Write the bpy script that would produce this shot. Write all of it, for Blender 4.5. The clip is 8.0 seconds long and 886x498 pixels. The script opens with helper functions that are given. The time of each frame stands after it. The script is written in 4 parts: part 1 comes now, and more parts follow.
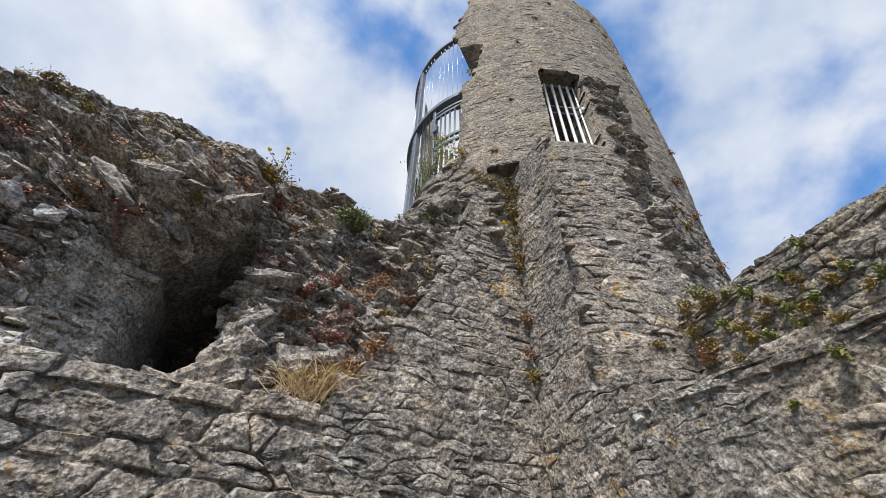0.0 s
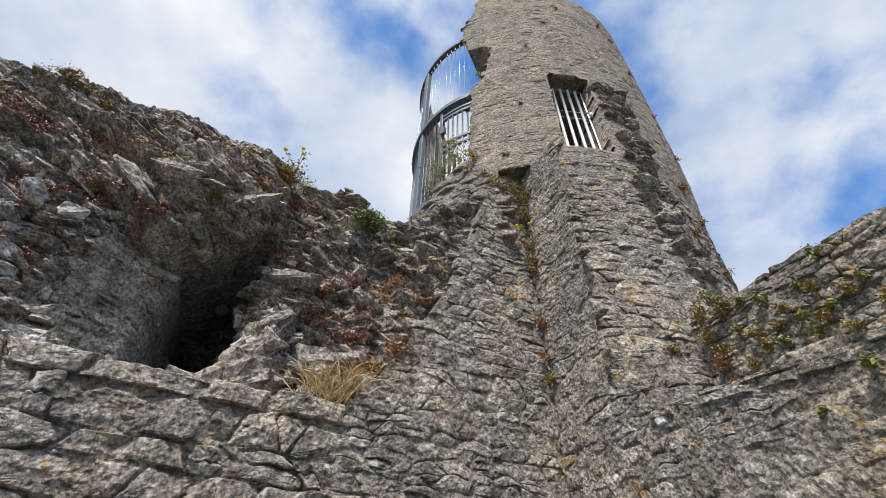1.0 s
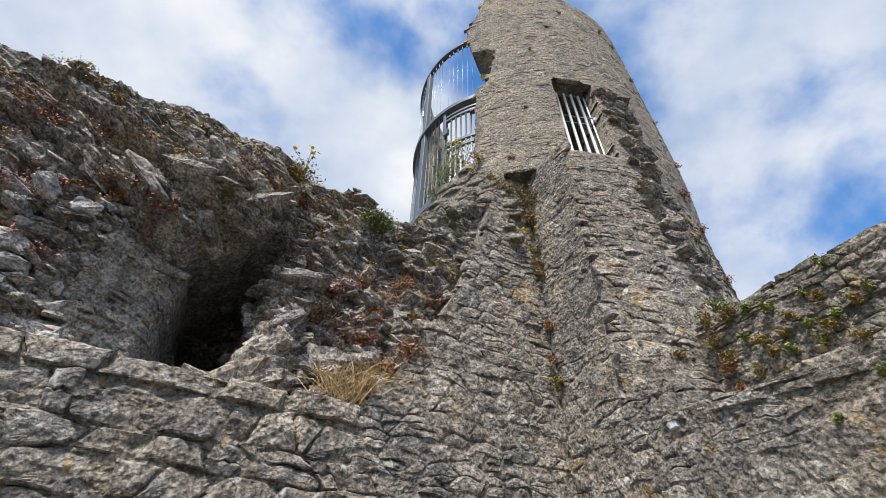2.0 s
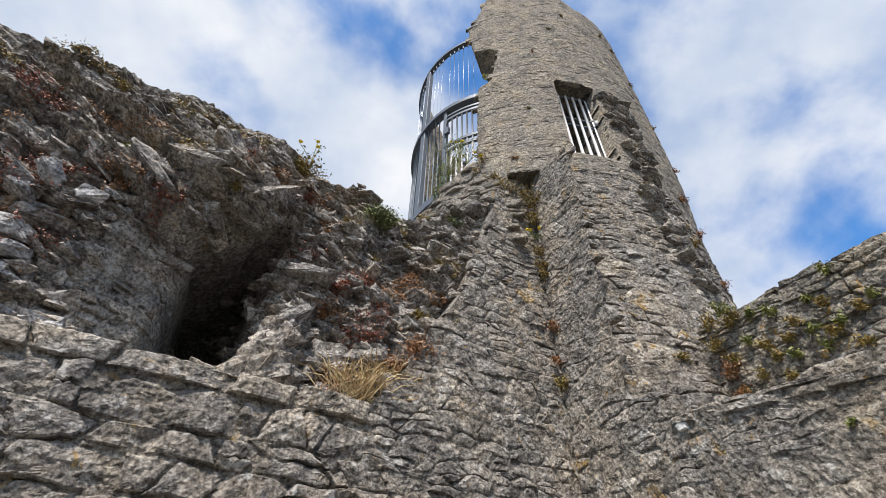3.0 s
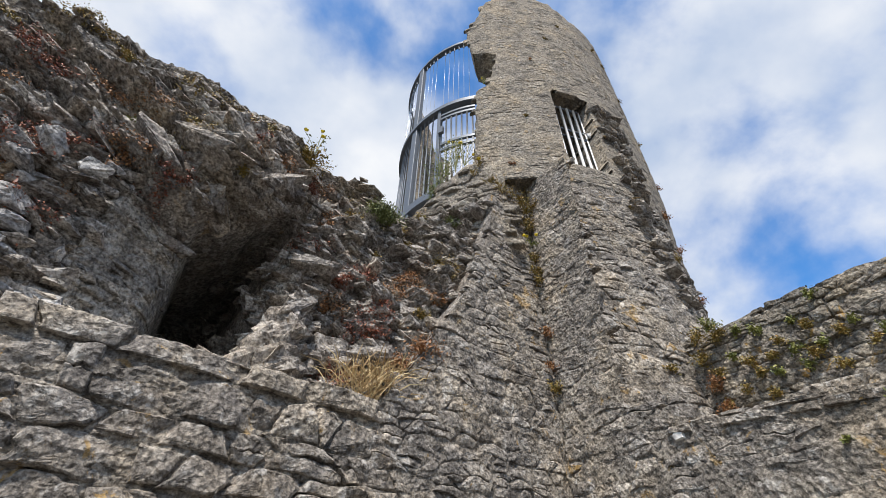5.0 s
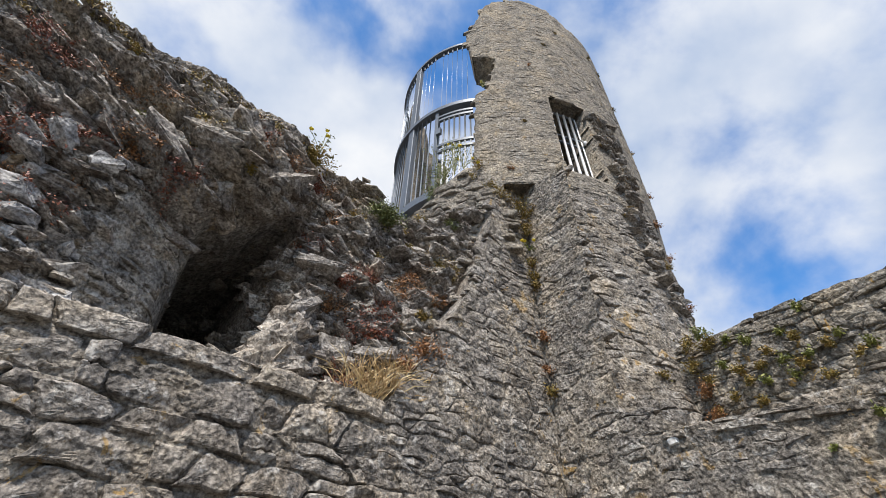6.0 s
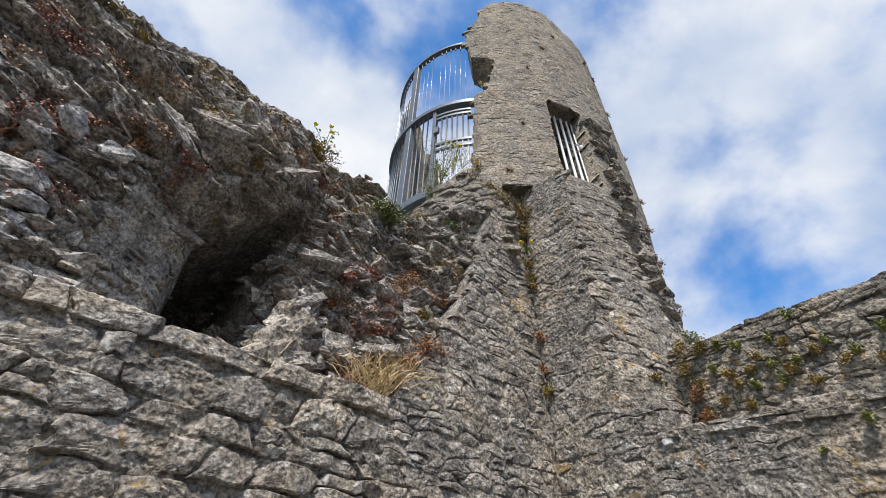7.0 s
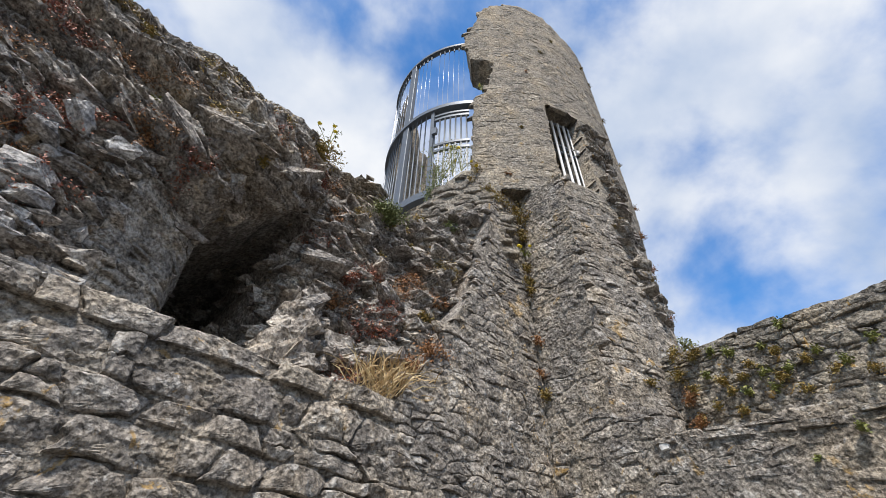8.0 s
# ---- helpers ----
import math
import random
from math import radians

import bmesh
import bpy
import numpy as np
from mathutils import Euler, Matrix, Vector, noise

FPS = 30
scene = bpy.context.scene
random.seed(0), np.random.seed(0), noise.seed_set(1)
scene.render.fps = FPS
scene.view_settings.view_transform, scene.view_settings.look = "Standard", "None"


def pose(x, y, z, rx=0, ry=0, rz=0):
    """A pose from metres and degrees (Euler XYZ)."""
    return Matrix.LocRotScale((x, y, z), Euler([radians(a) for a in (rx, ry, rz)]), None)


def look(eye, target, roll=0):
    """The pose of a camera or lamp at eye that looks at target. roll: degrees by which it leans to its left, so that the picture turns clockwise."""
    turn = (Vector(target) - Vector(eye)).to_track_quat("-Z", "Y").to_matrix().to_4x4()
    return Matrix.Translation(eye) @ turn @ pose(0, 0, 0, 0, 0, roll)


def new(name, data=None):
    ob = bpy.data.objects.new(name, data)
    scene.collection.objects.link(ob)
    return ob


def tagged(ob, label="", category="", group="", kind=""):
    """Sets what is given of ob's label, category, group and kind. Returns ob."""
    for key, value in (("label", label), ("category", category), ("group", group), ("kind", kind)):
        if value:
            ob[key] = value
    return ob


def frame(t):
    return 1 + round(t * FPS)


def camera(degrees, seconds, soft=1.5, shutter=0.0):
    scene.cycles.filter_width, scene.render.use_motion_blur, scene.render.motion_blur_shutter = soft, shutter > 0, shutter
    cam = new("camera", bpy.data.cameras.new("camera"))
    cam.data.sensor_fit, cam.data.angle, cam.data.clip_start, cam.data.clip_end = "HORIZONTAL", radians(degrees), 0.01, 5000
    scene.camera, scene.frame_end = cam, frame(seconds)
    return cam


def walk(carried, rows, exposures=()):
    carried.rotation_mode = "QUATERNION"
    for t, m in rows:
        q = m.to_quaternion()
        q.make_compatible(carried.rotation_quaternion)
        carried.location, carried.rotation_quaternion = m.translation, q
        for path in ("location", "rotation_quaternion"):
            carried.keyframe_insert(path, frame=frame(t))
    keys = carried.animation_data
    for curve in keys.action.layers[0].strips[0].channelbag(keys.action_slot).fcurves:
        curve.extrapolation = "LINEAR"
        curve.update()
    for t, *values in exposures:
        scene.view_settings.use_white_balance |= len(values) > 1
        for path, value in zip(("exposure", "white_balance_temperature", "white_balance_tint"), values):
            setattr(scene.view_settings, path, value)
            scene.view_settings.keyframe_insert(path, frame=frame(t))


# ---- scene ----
cam = camera(88.1, 8.0, soft=0.9)
METRES, EYE, TILT, LEAN, TURN = 1.6, 1.6, 0.0, 0.0, -23.33
ROWS = [
    (0.0, 0.0, 0.0, 0.0, -1.29, 41.57, -1.45),
    (0.5, -0.0734, -0.0092, -0.004, -1.87, 41.56, -1.46),
    (1.0, -0.1509, -0.0265, -0.0065, -2.5, 41.56, -1.51),
    (1.5, -0.2166, -0.039, -0.0069, -3.32, 41.56, -1.52),
    (3.0, -0.3971, -0.0162, -0.0107, -6.24, 41.54, -1.56),
    (3.5, -0.451, 0.0009, -0.0087, -7.7, 41.52, -1.59),
    (4.0, -0.5135, 0.0113, -0.0073, -9.46, 41.5, -1.6),
    (4.5, -0.579, 0.013, -0.0088, -10.81, 41.47, -1.58),
    (6.0, -0.77, -0.0209, -0.0153, -14.77, 41.22, -1.64),
    (6.5, -0.8253, -0.0231, -0.023, -15.95, 41.13, -1.62),
    (7.0, -0.8845, -0.0226, -0.0301, -17.28, 40.97, -1.67),
    (7.5, -0.9339, -0.0226, -0.0261, -18.48, 40.87, -1.65),
    (8.0, -0.9851, -0.0197, -0.0205, -19.39, 40.85, -1.66),
]
walk(cam, [(t, pose(0, 0, EYE, TILT, LEAN, TURN) @ pose(METRES * x, METRES * y, METRES * z, 90 + pitch, roll, yaw)) for t, x, y, z, yaw, pitch, roll in ROWS])

# ---------------------------------------------------------------- world and sun
world = bpy.data.worlds.new("world")
scene.world = world
world.use_nodes = True
wn, wl = world.node_tree.nodes, world.node_tree.links
wn.clear()
w_out = wn.new("ShaderNodeOutputWorld")
w_bg = wn.new("ShaderNodeBackground")
w_sky = wn.new("ShaderNodeTexSky")
w_sky.sky_type = "NISHITA"
w_sky.sun_disc = False
w_sky.sun_elevation, w_sky.sun_rotation = radians(55), radians(224)
w_mul = wn.new("ShaderNodeMix")
w_mul.data_type, w_mul.blend_type = "RGBA", "MULTIPLY"
w_mul.inputs[0].default_value = 1.0
w_mul.inputs[7].default_value = (0.085, 0.175, 0.25, 1)
wl.new(w_sky.outputs[0], w_mul.inputs[6])
w_tc = wn.new("ShaderNodeTexCoord")
w_map = wn.new("ShaderNodeMapping")
w_map.inputs["Location"].default_value = (0.35, 0.1, 0.0)
w_map.inputs["Rotation"].default_value = (0.0, 0.0, 0.5)
w_map.inputs["Scale"].default_value = (1.0, 1.0, 1.15)
wl.new(w_tc.outputs["Generated"], w_map.inputs[0])
w_n1 = wn.new("ShaderNodeTexNoise")
w_n1.inputs["Scale"].default_value, w_n1.inputs["Detail"].default_value = 2.6, 7.0
w_n1.inputs["Roughness"].default_value, w_n1.inputs["Distortion"].default_value = 0.52, 0.1
wl.new(w_map.outputs[0], w_n1.inputs[0])
w_r1 = wn.new("ShaderNodeValToRGB")
w_r1.color_ramp.elements[0].position, w_r1.color_ramp.elements[1].position = 0.32, 0.56
w_r1.color_ramp.interpolation = "EASE"
# gaps and banks of the clouds: direction, half-width in degrees, less or more cloud
cover = w_n1.outputs[0]
for way, half, gain in (((0.07, 0.452, 0.889), 4, -0.10),
             ((0.177, 0.434, 0.883), 4, -0.07),
             ((0.51, 0.092, 0.855), 5, -0.11),
             ((0.652, -0.006, 0.759), 7, -0.10),
             ((0.819, 0.193, 0.541), 6, -0.07),
             ((-0.16, 0.562, 0.812), 16, 0.06),
             ((0.121, 0.585, 0.802), 8, 0.1),
             ((0.628, 0.14, 0.766), 12, 0.07),
             ((0.784, 0.065, 0.618), 9, 0.03),
             ((0.667, -0.089, 0.74), 7, 0.02)):
    w_dot = wn.new("ShaderNodeVectorMath")
    w_dot.operation = "DOT_PRODUCT"
    w_dot.inputs[1].default_value = way
    wl.new(w_tc.outputs["Generated"], w_dot.inputs[0])
    w_lobe = wn.new("ShaderNodeMapRange")
    w_lobe.interpolation_type = "SMOOTHSTEP"
    w_lobe.inputs["From Min"].default_value, w_lobe.inputs["From Max"].default_value = math.cos(radians(half * 1.7)), 1.0
    w_lobe.inputs["To Max"].default_value = gain
    wl.new(w_dot.outputs["Value"], w_lobe.inputs["Value"])
    w_add = wn.new("ShaderNodeMath")
    wl.new(cover, w_add.inputs[0])
    wl.new(w_lobe.outputs[0], w_add.inputs[1])
    cover = w_add.outputs[0]
wl.new(cover, w_r1.inputs[0])
w_n2 = wn.new("ShaderNodeTexNoise")
w_n2.inputs["Scale"].default_value, w_n2.inputs["Detail"].default_value = 3.4, 5.0
wl.new(w_map.outputs[0], w_n2.inputs[0])
w_r2 = wn.new("ShaderNodeValToRGB")
w_r2.color_ramp.elements[0].position, w_r2.color_ramp.elements[1].position = 0.36, 0.66
w_r2.color_ramp.elements[0].color, w_r2.color_ramp.elements[1].color = (0.51, 0.61, 0.79, 1), (0.93, 0.95, 0.985, 1)
wl.new(w_n2.outputs[0], w_r2.inputs[0])
w_mix = wn.new("ShaderNodeMix")
w_mix.data_type = "RGBA"
wl.new(w_r1.outputs[0], w_mix.inputs[0])
wl.new(w_mul.outputs[2], w_mix.inputs[6])
wl.new(w_r2.outputs[0], w_mix.inputs[7])
wl.new(w_mix.outputs[2], w_bg.inputs[0])
w_bg.inputs[1].default_value = 1.0
wl.new(w_bg.outputs[0], w_out.inputs[0])

sun = new("sun", bpy.data.lights.new("sun", "SUN"))
sun.data.energy, sun.data.angle, sun.data.color = 5.3, radians(6), (1.0, 0.92, 0.835)
sun.matrix_world = look((-4.6, -4.8, 9.5), (0, 0, 0))


# ---------------------------------------------------------------- materials
def shader(name):
    m = bpy.data.materials.new(name)
    m.use_nodes = True
    n, l = m.node_tree.nodes, m.node_tree.links
    return m, n, l, n["Principled BSDF"]


def noise_node(n, l, vec, scale, detail=6.0, rough=0.6, distort=0.0):
    t = n.new("ShaderNodeTexNoise")
    t.inputs["Scale"].default_value, t.inputs["Detail"].default_value = scale, detail
    t.inputs["Roughness"].default_value, t.inputs["Distortion"].default_value = rough, distort
    l.new(vec, t.inputs[0])
    return t.outputs[0]


def ramp(n, l, fac, stops):
    r = n.new("ShaderNodeValToRGB")
    e = r.color_ramp.elements
    while len(e) < len(stops):
        e.new(0.5)
    for i, (p, c) in enumerate(stops):
        e[i].position, e[i].color = p, (*c, 1)
    l.new(fac, r.inputs[0])
    return r.outputs[0]


def mix(n, l, fac, a, b, blend="MIX"):
    m = n.new("ShaderNodeMix")
    m.data_type, m.blend_type = "RGBA", blend
    for sock, v in ((m.inputs[0], fac), (m.inputs[6], a), (m.inputs[7], b)):
        if isinstance(v, (int, float)):
            sock.default_value = v
        elif isinstance(v, tuple):
            sock.default_value = (*v, 1)
        else:
            l.new(v, sock)
    return m.outputs[2]


def stone_material(name, dark, mid, light, pale=0.5, orange=0.3, island=False, bump=0.8, warm=0.6, brown=0.0, red=0.0, low=0.7, high=1.35):
    """Weathered limestone: tones at three scales, pale and ochre lichen, pit shade painted as dark specks, stains,
    rough relief.
    """
    m, n, l, p = shader(name)
    geo = n.new("ShaderNodeNewGeometry")
    pos = geo.outputs["Position"]
    if island:
        rnd = geo.outputs["Random Per Island"]
    else:
        rnd = n.new("ShaderNodeObjectInfo").outputs["Random"]
    big = noise_node(n, l, pos, 1.5, 5, 0.6, 0.4)
    fine = noise_node(n, l, pos, 26.0, 7, 0.68, 0.1)
    col = ramp(n, l, fine, [(0.34, dark), (0.48, mid), (0.66, light)])
    tone = ramp(n, l, rnd, [(0.0, (low, low * 0.97, low * 0.94)), (0.45, (0.95, 0.94, 0.92)), (0.8, (1.05, 1.02, 0.97)), (1.0, (high, high, high * 0.98))])
    col = mix(n, l, 0.9, col, tone, "MULTIPLY")
    tint = ramp(n, l, big, [(0.36, (0.74, 0.74, 0.76)), (0.5, (1.0, 0.99, 0.97)), (0.64, (1.22, 1.12, 0.95))])
    col = mix(n, l, warm, col, tint, "MULTIPLY")
    if brown:
        bn = noise_node(n, l, pos, 2.2, 9, 0.68, 0.5)
        col = mix(n, l, ramp(n, l, bn, [(0.48, (0, 0, 0)), (0.56, (brown, brown, brown))]), col, (0.080, 0.056, 0.040))
    if red:
        rn = noise_node(n, l, pos, 4.7, 8, 0.75, 0.9)
        col = mix(n, l, ramp(n, l, rn, [(0.57, (0, 0, 0)), (0.64, (red, red, red))]), col, (0.13, 0.045, 0.028))
    algae = noise_node(n, l, pos, 5.3, 8, 0.66, 0.6)
    col = mix(n, l, 1.0, col, ramp(n, l, algae, [(0.38, (0.58, 0.58, 0.59)), (0.50, (0.98, 0.97, 0.96)), (0.62, (1.18, 1.16, 1.12))]), "MULTIPLY")
    lich = noise_node(n, l, pos, 8.0, 7, 0.7, 0.3)
    lm = ramp(n, l, lich, [(0.56, (0, 0, 0)), (0.61, (pale, pale, pale))])
    col = mix(n, l, lm, col, (0.56, 0.545, 0.515))
    # dark specks put the shade of small pits into the colour
    dk = noise_node(n, l, pos, 30.0, 4, 0.6, 0.3)
    dm = ramp(n, l, dk, [(0.585, (0, 0, 0)), (0.63, (0.6, 0.6, 0.6))])
    col = mix(n, l, dm, col, (0.05, 0.046, 0.042))
    och = noise_node(n, l, pos, 3.1, 7, 0.72, 0.8)
    om = ramp(n, l, och, [(0.605, (0, 0, 0)), (0.64, (orange, orange, orange))])
    col = mix(n, l, om, col, (0.38, 0.23, 0.05))
    sp = noise_node(n, l, pos, 52.0, 3, 0.6)
    col = mix(n, l, 1.0, col, ramp(n, l, sp, [(0.36, (0.80, 0.79, 0.78)), (0.5, (1.0, 1.0, 1.0)), (0.64, (1.18, 1.17, 1.15))]), "MULTIPLY")
    l.new(col, p.inputs["Base Color"])
    p.inputs["Roughness"].default_value = 0.9
    p.inputs["Specular IOR Level"].default_value = 0.3
    b2 = n.new("ShaderNodeBump")
    b2.inputs["Strength"].default_value, b2.inputs["Distance"].default_value = bump, 0.05
    l.new(noise_node(n, l, pos, 13.0, 9, 0.6, 0.2), b2.inputs["Height"])
    # pits and chips, a few centimetres across
    warp = n.new("ShaderNodeVectorMath")
    warp.operation = "MULTIPLY_ADD"
    wob = n.new("ShaderNodeTexNoise")
    wob.inputs["Scale"].default_value = 18.0
    l.new(pos, wob.inputs[0])
    warp.inputs[1].default_value = (0.05, 0.05, 0.05)
    l.new(wob.outputs["Color"], warp.inputs[0])
    l.new(pos, warp.inputs[2])
    chip = n.new("ShaderNodeTexVoronoi")
    chip.inputs["Scale"].default_value = 26.0
    l.new(warp.outputs[0], chip.inputs["Vector"])
    b1 = n.new("ShaderNodeBump")
    b1.inputs["Strength"].default_value, b1.inputs["Distance"].default_value = bump * 0.8, 0.022
    l.new(chip.outputs["Distance"], b1.inputs["Height"])
    l.new(b2.outputs[0], b1.inputs["Normal"])
    l.new(b1.outputs[0], p.inputs["Normal"])
    return m


def plain_material(name, col, rough=0.6, metal=0.0, spread=0.25, scale=8.0, bump=0.1):
    m, n, l, p = shader(name)
    geo = n.new("ShaderNodeNewGeometry")
    nz = noise_node(n, l, geo.outputs["Position"], scale, 7, 0.65)
    lo, hi = tuple(c * (1 - spread) for c in col), tuple(min(1, c * (1 + spread)) for c in col)
    l.new(ramp(n, l, nz, [(0.3, lo), (0.7, hi)]), p.inputs["Base Color"])
    p.inputs["Roughness"].default_value, p.inputs["Metallic"].default_value = rough, metal
    b = n.new("ShaderNodeBump")
    b.inputs["Strength"].default_value, b.inputs["Distance"].default_value = bump, 0.01
    l.new(nz, b.inputs["Height"])
    l.new(b.outputs[0], p.inputs["Normal"])
    return m


def leaf_material(name, a, b, c):
    m, n, l, p = shader(name)
    geo = n.new("ShaderNodeNewGeometry")
    l.new(ramp(n, l, geo.outputs["Random Per Island"], [(0.0, a), (0.5, b), (1.0, c)]), p.inputs["Base Color"])
    p.inputs["Roughness"].default_value = 0.6
    p.inputs["Subsurface Weight"].default_value = 0.0
    return m


LOW = ((0.094, 0.086, 0.079), (0.242, 0.227, 0.211), (0.405, 0.386, 0.364))
TOW = ((0.130, 0.121, 0.106), (0.223, 0.206, 0.183), (0.327, 0.307, 0.273))
ROCK = ((0.072, 0.065, 0.060), (0.245, 0.233, 0.222), (0.50, 0.488, 0.475))
SLAB = ((0.10, 0.092, 0.085), (0.29, 0.275, 0.262), (0.52, 0.508, 0.495))
mat_low = stone_material("grey_limestone", *LOW, pale=0.5, orange=0.6)
mat_low_far = stone_material("grey_limestone_courses", *LOW, pale=0.28, orange=0.5, island=True)
mat_upper = stone_material("mossy_grey_limestone", (0.085, 0.078, 0.066), (0.20, 0.185, 0.160), (0.33, 0.31, 0.275), pale=0.25, orange=0.75)
mat_mortar = stone_material("weathered_lime_mortar", (0.075, 0.068, 0.06), (0.21, 0.195, 0.177), (0.37, 0.35, 0.32), pale=0.2, orange=0.4, island=True)
mat_tower = stone_material("brown_grey_limestone", *TOW, pale=0.2, orange=0.45, bump=0.7)
mat_tower_far = stone_material("brown_grey_limestone_courses", *TOW, pale=0.2, orange=0.45, island=True, bump=0.7)
mat_tower_mortar = stone_material("brown_mortar", (0.12, 0.11, 0.096), (0.22, 0.203, 0.178), (0.32, 0.30, 0.265), pale=0.1, orange=0.2, island=True)
mat_rock = stone_material("rubble_core", *ROCK, pale=0.4, orange=0.25, island=True, bump=0.7, warm=0.6, brown=0.3, red=0.2)
mat_slab = stone_material("broken_slab", *SLAB, pale=0.5, orange=0.2, bump=0.6, brown=0.25, red=0.15, low=0.5, high=1.4)
mat_slab_far = stone_material("broken_rubble", *SLAB, pale=0.45, orange=0.25, island=True, bump=0.6, brown=0.5, red=0.3, low=0.35, high=1.45)
mat_fresh = stone_material("fresh_broken_limestone", (0.16, 0.162, 0.170), (0.36, 0.367, 0.385), (0.58, 0.588, 0.605), pale=0.4, orange=0.1, bump=0.5, warm=0.2, brown=0.15, low=0.6, high=1.3)
mat_reveal = stone_material("grey_old_plaster", (0.12, 0.115, 0.107), (0.29, 0.28, 0.265), (0.45, 0.44, 0.42), pale=0.4, orange=0.2, island=True, red=0.25)
mat_white = plain_material("white_quartz", (0.72, 0.71, 0.69), 0.7, 0, 0.15, 40, 0.3)
mat_steel = plain_material("galvanised_steel", (0.12, 0.14, 0.17), 0.5, 0.3, 0.15, 20)
mat_bar = plain_material("pale_grey_painted_bar", (0.62, 0.63, 0.64), 0.5, 0.0, 0.08, 20)
mat_wire = plain_material("bright_steel_wire", (0.36, 0.41, 0.49), 0.35, 0.6, 0.08, 20)
mat_soil = plain_material("dry_soil", (0.11, 0.085, 0.06), 0.95, 0, 0.5, 6, 0.6)
# gravel is assumed; its tone is set for the light bounced onto the walls
mat_gravel = plain_material("unseen_bounce_gravel", (0.11, 0.10, 0.085), 0.95, 0, 0.4, 30, 0.8)
mat_leaf = leaf_material("green_leaf", (0.06, 0.085, 0.025), (0.13, 0.16, 0.05), (0.22, 0.24, 0.085))
mat_fern = leaf_material("bright_fern", (0.09, 0.11, 0.025), (0.16, 0.18, 0.04), (0.26, 0.26, 0.07))
mat_olive = leaf_material("olive_ochre_leaf", (0.10, 0.09, 0.02), (0.22, 0.16, 0.035), (0.32, 0.20, 0.05))
mat_red = leaf_material("red_brown_stonecrop", (0.11, 0.025, 0.018), (0.19, 0.055, 0.03), (0.30, 0.11, 0.045))
mat_rust = leaf_material("rusty_dry_plant", (0.17, 0.075, 0.03), (0.28, 0.13, 0.05), (0.38, 0.21, 0.09))
mat_straw = leaf_material("straw_grass", (0.36, 0.24, 0.11), (0.50, 0.36, 0.18), (0.62, 0.50, 0.28))
mat_flower = plain_material("yellow_petal", (0.78, 0.60, 0.03), 0.6, 0, 0.2, 30)


# ---------------------------------------------------------------- building helpers
def smooth(a, b, x):
    k = min(1.0, max(0.0, (x - a) / (b - a)))
    return k * k * (3 - 2 * k)


def along(stops, x):
    """Straight lines from stop to stop."""
    if x <= stops[0][0]:
        return stops[0][1]
    for (x0, y0), (x1, y1) in zip(stops, stops[1:]):
        if x <= x1:
            return y0 + (y1 - y0) * (x - x0) / (x1 - x0)
    return stops[-1][1]


def nz(x, y, z, f):
    return noise.noise(Vector((x * f, y * f, z * f)))


def mesh_object(name, verts, faces, material, parent=None, label="", flat=True):
    me = bpy.data.meshes.new(name)
    me.from_pydata(verts, [], faces)
    me.materials.append(material)
    if not flat:
        me.shade_smooth()
    ob = new(name, me)
    if parent:
        ob.parent = parent
    if label:
        tagged(ob, label)
    return ob


def part(name, bm, material, parent, label=""):
    me = bpy.data.meshes.new(name)
    bm.to_mesh(me)
    bm.free()
    me.materials.append(material)
    ob = new(name, me)
    ob.parent = parent
    if label:
        tagged(ob, label)
    return ob


def empty(name, at, label, category, group="", kind=""):
    ob = new(name)
    ob.location = at
    ob.empty_display_size = 0.1
    return tagged(ob, label, category, group, kind)


def hold(ob, parent):
    """Makes ob a child of parent, staying where it is."""
    ob.parent = parent
    ob.matrix_parent_inverse = Matrix.Translation(parent.location).inverted()
    return ob


def clip(poly, nx, ny, c):
    """Keeps the side nx * x + ny * y <= c of a polygon."""
    out = []
    for i, p in enumerate(poly):
        q = poly[i - 1]
        dp, dq = nx * p[0] + ny * p[1] - c, nx * q[0] + ny * q[1] - c
        if (dp <= 0) != (dq <= 0):
            k = dq / (dq - dp)
            out.append((q[0] + (p[0] - q[0]) * k, q[1] + (p[1] - q[1]) * k))
        if dp <= 0:
            out.append(p)
    return out


